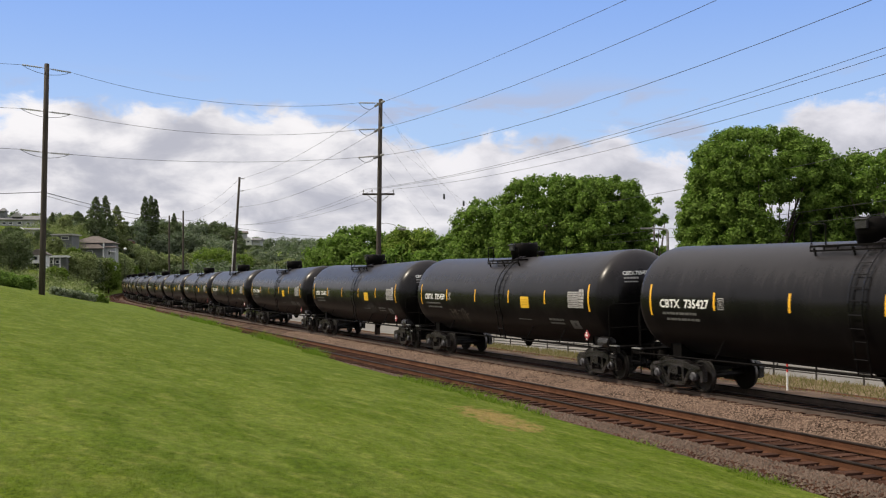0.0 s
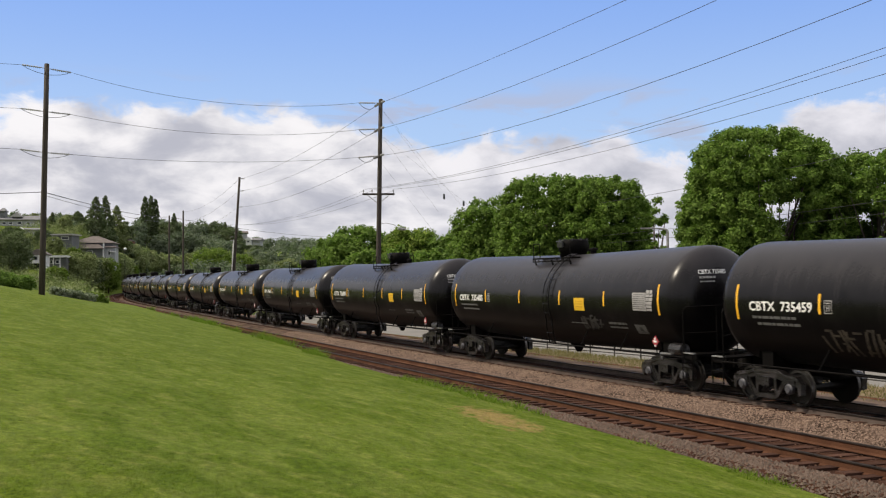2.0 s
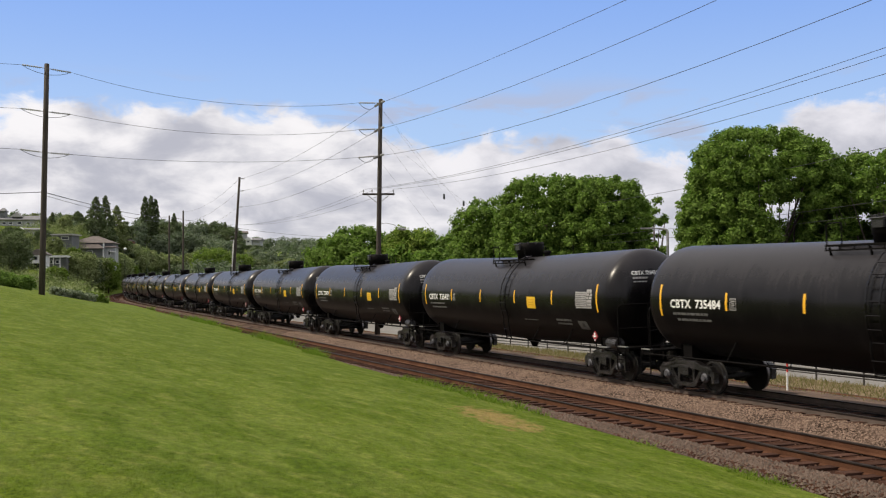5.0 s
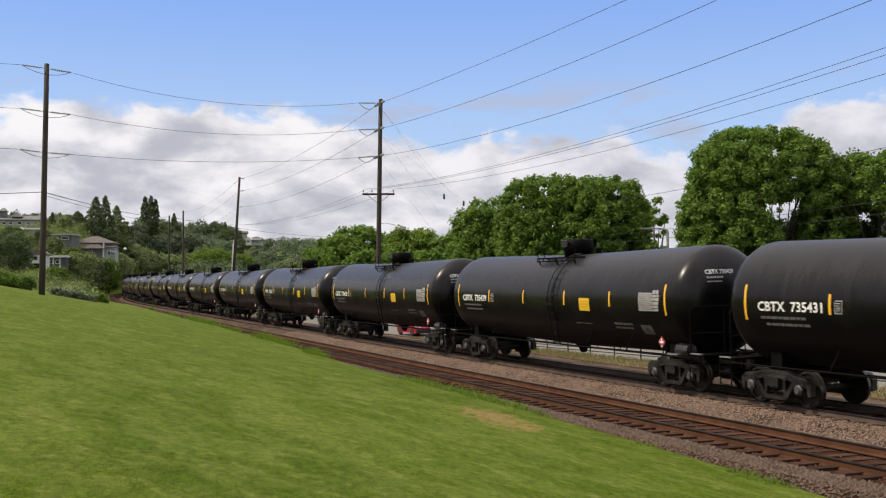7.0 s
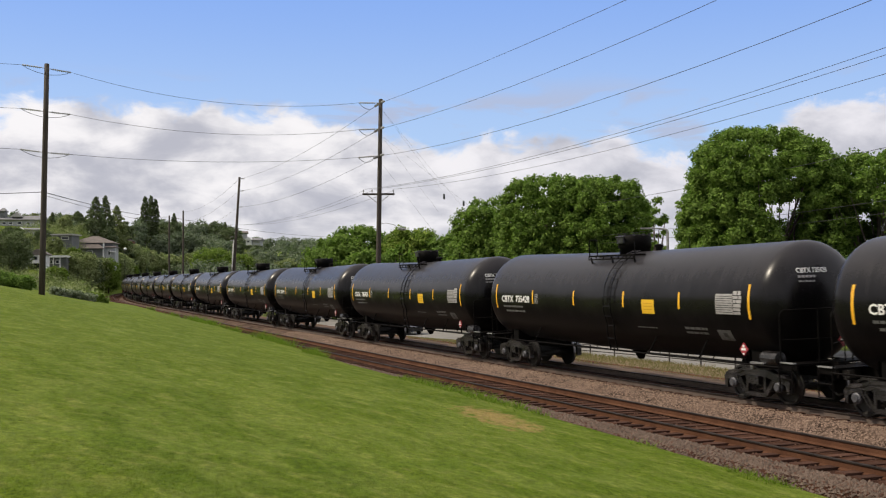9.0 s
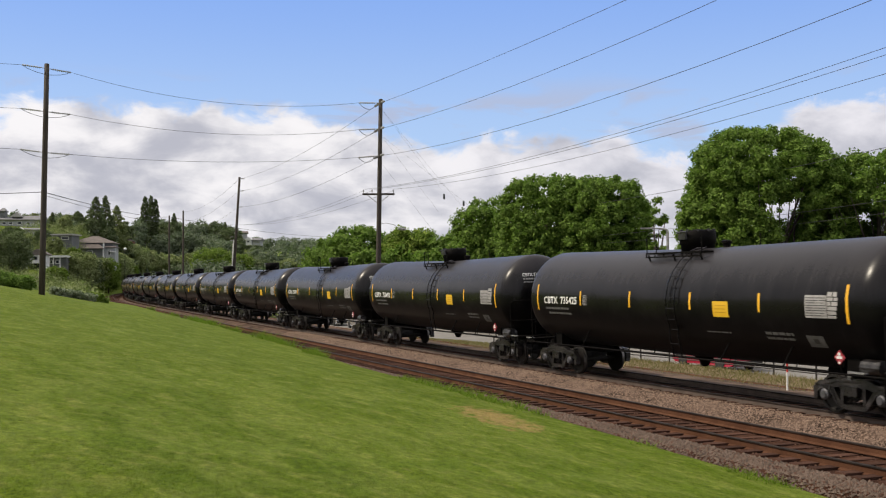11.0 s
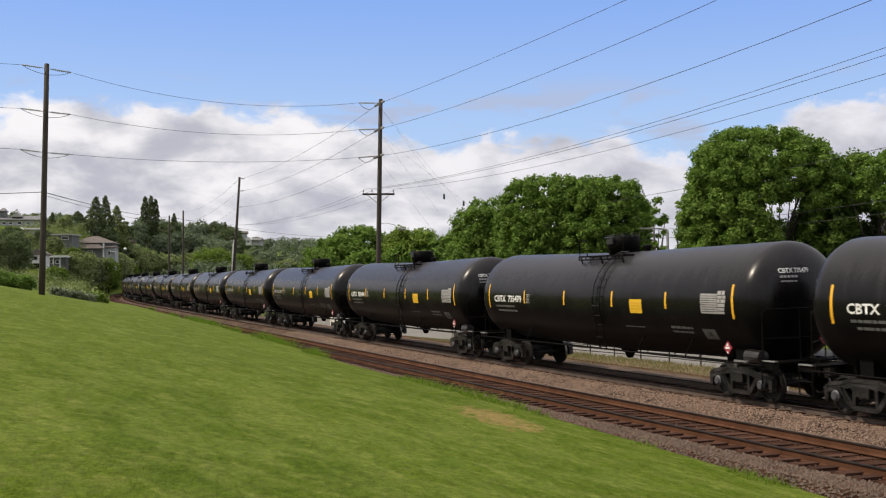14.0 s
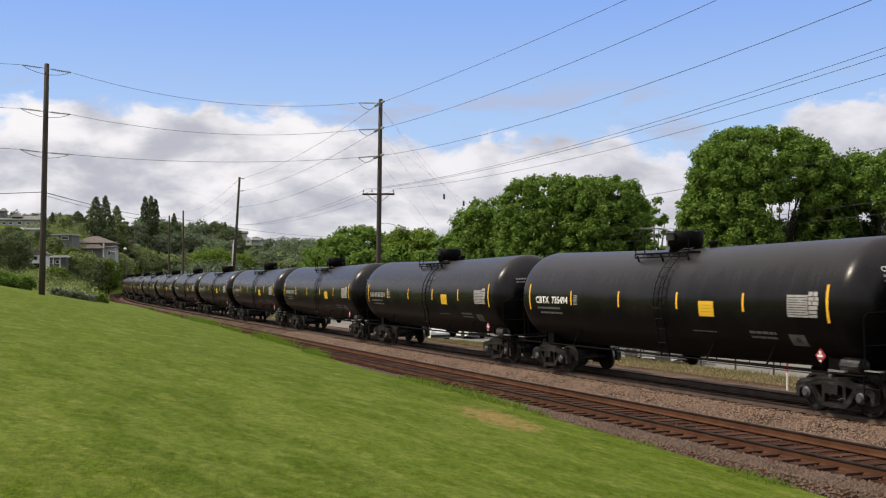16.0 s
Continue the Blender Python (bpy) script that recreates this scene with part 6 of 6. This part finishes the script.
def blades(places, heights, width, seed, name, material, lean=0.5):
    """Grass blades as slim triangles."""
    rg = np.random.default_rng(seed)
    n_ = len(places)
    p = np.array(places)
    a = rg.uniform(0, 2 * math.pi, n_)
    side = np.stack([np.cos(a), np.sin(a), np.zeros(n_)], 1) * (np.array(width) * rg.uniform(0.6, 1.2, n_))[:, None]
    h = np.array(heights)
    tip = p + np.stack([rg.normal(size=n_) * lean * h, rg.normal(size=n_) * lean * h, h], 1)
    v = np.stack([p - side, p + side, tip], 1).reshape(-1, 3)
    me = bpy.data.meshes.new(name)
    me.vertices.add(len(v))
    me.vertices.foreach_set("co", v.ravel())
    me.loops.add(n_ * 3)
    me.loops.foreach_set("vertex_index", np.arange(n_ * 3, dtype=np.int32))
    me.polygons.add(n_)
    me.polygons.foreach_set("loop_start", np.arange(0, n_ * 3, 3, dtype=np.int32))
    me.materials.append(material)
    me.update()
    me.validate()
    return me


def plots(s, off):
    """Places on the ground from arrays of s and off."""
    b = np.interp(s, S_ALL, turn)
    x = np.interp(s, S_ALL, T_X) - np.cos(b) * off
    y = np.interp(s, S_ALL, T_Y) - np.sin(b) * off
    return x, y, ground_z(s, off, x, y)


rg = np.random.default_rng(5)
n1 = 700000
y = 6.5 * np.exp(rg.random(n1) * math.log(62 / 6.5))
x = y * rg.uniform(-0.47, 0.47, n1)
s = np.full(n1, 10.0)
for i in range(4):
    b = np.interp(s, S_ALL, turn)
    s = s - (x - np.interp(s, S_ALL, T_X)) * np.sin(b) + (y - np.interp(s, S_ALL, T_Y)) * np.cos(b)
b = np.interp(s, S_ALL, turn)
off = -(np.cos(b) * (x - np.interp(s, S_ALL, T_X)) + np.sin(b) * (y - np.interp(s, S_ALL, T_Y)))
keep = (off > 6.9) & (s < 75)
s, off, x, y = s[keep], off[keep], x[keep], y[keep]
z = ground_z(s, off, x, y)
h = rg.uniform(0.008, 0.022, len(s))
g = new("grass", blades(np.stack([x, y, z - 0.005], 1), h, 0.0018 + 0.00016 * y, 6, "grass", M["grass_blade"], 1.0))
tagged(g, "short blades of mown lawn grass", "grass", kind="stuff")
# a ragged fringe of uncut grass along the ballast
n3 = 16000
s = rg.uniform(2, 90, n3)
clump = np.array([0.8 * noise.noise(Vector((q * 0.33, 0.3, 0))) + 0.6 * noise.noise(Vector((q * 1.7, 2.3, 0))) for q in s])
keep = clump > 0.16
s, clump = s[keep], clump[keep]
off = 6.98 + rg.normal(size=len(s)) * 0.26 - 0.15 * clump
x, y, z = plots(s, off)
h = rg.uniform(0.04, 0.10, len(s)) * (1.0 + 2.6 * np.clip(clump, 0, 1)) * np.clip(0.6 + s / 28, 0.7, 2.6)
g = new("tall_grass", blades(np.stack([x, y, z - 0.02], 1), h, 0.012 + 0.0002 * s, 8, "tall_grass", M["tall_grass"], 0.8))
tagged(g, "ragged fringe of uncut fresh grass along the ballast", "grass", kind="stuff")
n4 = 24000
s = rg.uniform(5, 70, n4)
off = -(5.0 + 4.6 * rg.random(n4) ** 0.8)
x, y, z = plots(s, off)
z = -0.60 - (0.14 + 0.16 * (1 - bank(s))) * np.clip((-off - 5.8) / 3.4, 0, 1) - dip(s, off)
h = rg.uniform(0.06, 0.22, n4) * np.clip((62 - s) / 12, 0.3, 1)
g = new("dry_grass", blades(np.stack([x, y, z + 0.05], 1), h, 0.014, 9, "dry_grass", M["straw"], 0.5))
tagged(g, "dry straw-coloured grass on the verge", "grass", kind="stuff")

# loose stones of the ballast
M["stone"] = leaf_mat("ballast_stones", (0.030, 0.020, 0.015), (0.37, 0.258, 0.198), 0.0)
M["stone_rust"] = leaf_mat("rusty_ballast_stones", (0.022, 0.010, 0.007), (0.150, 0.078, 0.052), 0.0)


def stones(name, count, low, high, on_ties, material, seed, label, reach=57, size=(0.012, 0.030)):
    """Loose stones on the ballast from one distance off the line to another."""
    rg = np.random.default_rng(seed)
    s = 3 + reach * rg.random(count) ** 1.5 - (5 if reach < 50 else 0)
    gaps = gap_at(s)
    off = low(gaps) + (high(gaps) - low(gaps)) * rg.random(count)
    bare = ((np.abs(off - gaps) < 1.35) | (np.abs(off) < 1.0)) & (rg.random(count) > on_ties)
    s, off = s[~bare], off[~bare]
    b = np.interp(s, S_ALL, turn)
    x = np.interp(s, S_ALL, T_X) - np.cos(b) * off
    y = np.interp(s, S_ALL, T_Y) - np.sin(b) * off
    zz = np.array([np.interp(o, [q[0] for q in bed(k)], [q[1] for q in bed(k)]) for k, o in zip(s, off)])
    r = rg.uniform(*size, len(s))
    top = np.array([(1, 0, -0.2), (0, 1, -0.2), (-1, 0, -0.2), (0, -1, -0.2), (0, 0, 0.8)])
    jit = 1 + 0.4 * rg.uniform(-1, 1, (len(s), 5, 3))
    sv = (top[None] * jit * r[:, None, None] + np.stack([x, y, zz + r * 0.4], 1)[:, None, :]).reshape(-1, 3)
    sf = np.array([(0, 1, 4), (1, 2, 4), (2, 3, 4), (3, 0, 4)])
    sf = (sf[None] + 5 * np.arange(len(s))[:, None, None]).reshape(-1)
    me = bpy.data.meshes.new(name)
    me.vertices.add(len(sv))
    me.vertices.foreach_set("co", sv.ravel())
    me.loops.add(len(sf))
    me.loops.foreach_set("vertex_index", sf.astype(np.int32))
    me.polygons.add(len(sf) // 3)
    me.polygons.foreach_set("loop_start", np.arange(0, len(sf), 3, dtype=np.int32))
    me.materials.append(material)
    me.update()
    me.validate()
    return tagged(new(name, me), label, "stones", kind="stuff")


stones("ballast_stones", 48000, lambda g: 0.9 + 0 * g, lambda g: g - 1.6, 0.2, M["stone"], 15, "loose grey-brown crushed stones of the ballast")
stones("rusty_ballast_stones", 55000, lambda g: g - 1.6, lambda g: 6.75 + 0 * g, 0.10, M["stone_rust"], 16, "dark rust-stained stones round the near track")

M["stone_edge"] = leaf_mat("dusty_shoulder_stones", (0.022, 0.016, 0.013), (0.185, 0.135, 0.105), 0.0)
stones("shoulder_stones", 22000, lambda g: g + 1.25, lambda g: 6.98 + 0 * g, 1.0, M["stone_edge"], 17, "loose grey-brown stones along the edge of the lawn", 40, (0.016, 0.040))

# ---- vehicles on the road ----
M["car_red"] = mat("red_car_paint", (0.23, 0.004, 0.022), (0.27, 0.006, 0.026), 0.35, scale=1, fine=20, bump=0.0, coat=0.15, spec=0.3)
M["car_white"] = mat("white_car_paint", (0.70, 0.70, 0.70), (0.76, 0.76, 0.75), 0.25, scale=1, fine=20, bump=0.0, coat=0.8)
M["car_dark"] = mat("dark_blue_car_paint", (0.010, 0.011, 0.015), (0.016, 0.017, 0.022), 0.2, scale=1, fine=20, bump=0.0, coat=0.8)
M["car_silver"] = mat("silver_car_paint", (0.32, 0.33, 0.35), (0.38, 0.39, 0.41), 0.25, metal=0.6, scale=1, fine=20, bump=0.0, coat=0.8)
M["tyre"] = mat("black_tyre_rubber", (0.015, 0.015, 0.015), (0.025, 0.025, 0.025), 0.85, scale=4, fine=30, bump=0.1)
M["rim"] = mat("silver_wheel_rim", (0.35, 0.35, 0.36), (0.45, 0.45, 0.46), 0.35, metal=0.8, scale=4, fine=30, bump=0.0)
M["lamp_glass"] = mat("clear_headlamp", (0.75, 0.76, 0.78), (0.85, 0.86, 0.88), 0.1, scale=4, fine=30, bump=0.0)
M["tail_red"] = mat("red_tail_lamp", (0.5, 0.02, 0.02), (0.6, 0.03, 0.03), 0.2, scale=4, fine=30, bump=0.0)


def road_car(paint, label, tall=0.0):
    """A family car; forward is +x, the origin on the road below its middle."""
    ob = new("car")
    tagged(ob, label, "car", "cars on the road")
    W, t = 0.88, tall
    body = Shape()
    prof = [(-2.30, 0.34), (-2.32, 0.70), (-2.22, 0.95 + t), (-1.55, 1.02 + t), (0.85, 0.96 + t * 0.8), (1.95, 0.80 + t * 0.6), (2.27, 0.66), (2.30, 0.34), (2.0, 0.24), (-2.0, 0.24)]
    body.slab(prof, -W, W)
    body.v = [(x, y * (0.94 if z > 0.75 or abs(x) > 2.2 else 1.0), z) for x, y, z in body.v]
    part("body", body, M[paint], ob)
    cab = Shape()
    cab.v = [(-1.95, -0.82, 0.98 + t), (0.95, -0.82, 0.94 + t), (0.95, 0.82, 0.94 + t), (-1.95, 0.82, 0.98 + t), (-1.35, -0.62, 1.44 + t), (0.15, -0.62, 1.46 + t), (0.15, 0.62, 1.46 + t), (-1.35, 0.62, 1.44 + t)]
    cab.f = [[0, 1, 5, 4], [1, 2, 6, 5], [2, 3, 7, 6], [3, 0, 4, 7], [4, 5, 6, 7]]
    part("windows", cab, M["glass_dark"], ob)
    roof = Shape().box((-0.6, 0, 1.47 + t), (1.6, 1.28, 0.06), taper=0.92)
    for xa, xb in ((-1.95, -1.35), (0.95, 0.15), (-0.55, -0.55)):
        for k in (-1, 1):
            roof.tube([(xa, k * 0.83, 0.98 + t), (xb, k * 0.635, 1.46 + t)], 0.045, 5)
    part("roof", roof, M[paint], ob)
    for x in (-1.42, 1.38):
        for k in (-1, 1):
            wh = new("wheel")
            wh.parent = ob
            wh.location = (x, k * 0.80, 0.32)
            part("tyre", Shape().lathe([(-0.10, 0.22), (-0.11, 0.29), (-0.08, 0.325), (0.08, 0.325), (0.11, 0.29), (0.10, 0.22)], "Y", (0, 0, 0), 18), M["tyre"], wh)
            part("rim", Shape().lathe([(-0.095, 0.05), (-0.09, 0.21), (0.09, 0.21), (0.095, 0.05)], "Y", (0, 0, 0), 14), M["rim"], wh)
    for k in (-1, 1):
        part("headlight", Shape().box((2.20, k * 0.62, 0.70), (0.16, 0.36, 0.13)), M["lamp_glass"], ob)
        part("tail_lamp", Shape().box((-2.28, k * 0.66, 0.80), (0.08, 0.26, 0.16)), M["tail_red"], ob)
    part("bumper", Shape().box((2.27, 0, 0.42), (0.12, 1.6, 0.18)).box((-2.27, 0, 0.42), (0.12, 1.6, 0.18)), M["tyre"], ob)
    return ob


# each car: its place along the road at a moment, and its speed
traffic = [(road_car("car_red", "crimson red car driving along the road"), 11.5, 27.4, 9.95, -12.1),
           (road_car("car_silver", "silver car driving along the road"), 11.7, 79.6, 10.0, -12.1), (road_car("car_white", "white estate car driving along the road", 0.1), 16.0, 65.0, 11.0, -10.5),
           (road_car("car_white", "white car driving on the far lane of the road"), 16.0, 66.6, 11.0, -14.2), (road_car("car_dark", "dark blue-black car driving along the road"), 12.0, 41.0, 11.3, -12.1),
           (road_car("car_silver", "silver hatchback driving along the road"), 14.8, 51.0, 11.5, -12.1)]


def road_pose(s, lane):
    x, y, a = on_line(s, lane)
    return pose(x, y, -1.045 - dip(s, lane), 0, 0, math.degrees(a) - 90)


# ---- a bird passing overhead ----
M["feather"] = mat("grey_feathers", (0.25, 0.25, 0.26), (0.5, 0.5, 0.5), 0.8, scale=5, fine=30, bump=0.1)
bird = new("bird")
tagged(bird, "grey bird gliding low over the lawn", "bird")
part("body", Shape().lathe([(-0.28, 0.01), (-0.18, 0.09), (0.0, 0.14), (0.14, 0.10), (0.20, 0.06), (0.25, 0.01)], "X", (0, 0, 0), 10), M["feather"], bird)
part("tail", Shape().box((-0.28, 0, 0), (0.16, 0.16, 0.012)), M["feather"], bird)
for k in (-1, 1):
    w = Shape()
    for x0_, x1_, y_, z_ in ((0.17, -0.18, 0.05, 0.02), (0.18, -0.16, 0.20, 0.08), (0.06, -0.14, 0.38, 0.11)):
        w.v += [(x0_, k * y_, z_ + 0.008), (x1_, k * y_, z_ + 0.008), (x1_, k * y_, z_ - 0.004), (x0_, k * y_, z_ - 0.004)]
    for i in (0, 4):
        w.f += [[i + j, i + (j + 1) % 4, i + 4 + (j + 1) % 4, i + 4 + j] for j in range(4)]
    w.f += [[0, 1, 2, 3], [11, 10, 9, 8]]
    part("wing", w, M["feather"], bird)


def motions():
    """Everything that moves: the train, its wheels, the cars on the road and the bird."""
    times = [i * 0.5 for i in range(33)]
    for i, c in cars.items():
        s0 = 17.792 + PITCH * i - 7.255
        walk(c, [(t, car_pose(s0 - along(t))) for t in times])
    for c, t0, s0, speed, lane in traffic:
        walk(c, [(t, road_pose(s0 - speed * (t - t0), lane)) for t in times])
    # wheels roll
    ticks = [i / FPS for i in range(16 * FPS + 1)]
    for i, c in cars.items():
        if 0 <= i <= 10:
            for ws in [o for o in c.children_recursive if o.name.startswith("wheelset")]:
                x = ws.location.x
                walk(ws, [(t, pose(x, 0, 0.457, 0, math.degrees(along(t) / 0.457), 0)) for t in ticks])
    for c, t0, s0, speed, lane in traffic:
        for wh in [o for o in c.children if o.name.startswith("wheel")]:
            x, y = wh.location.x, wh.location.y
            walk(wh, [(t, pose(x, y, 0.32, 0, math.degrees(speed * t / 0.325), 0)) for t in ticks])
    # the bird's shadow crosses the lawn; then it climbs away
    high = 9.0
    shift = SUN * (high / SUN.z)
    rows = []
    for t in times:
        k = t - 11.4
        x, y = -4.89 + 9.4 * k, 16.9 + 6.75 * k
        rows.append((t, pose(x + shift.x, y + shift.y, 1.3 + high - 0.9 * max(-1.5, min(k, 0.6)) + 3.5 * max(0.0, k - 0.6), 0, 0, math.degrees(math.atan2(6.75, 8.5)))))
    walk(bird, rows)


motions()
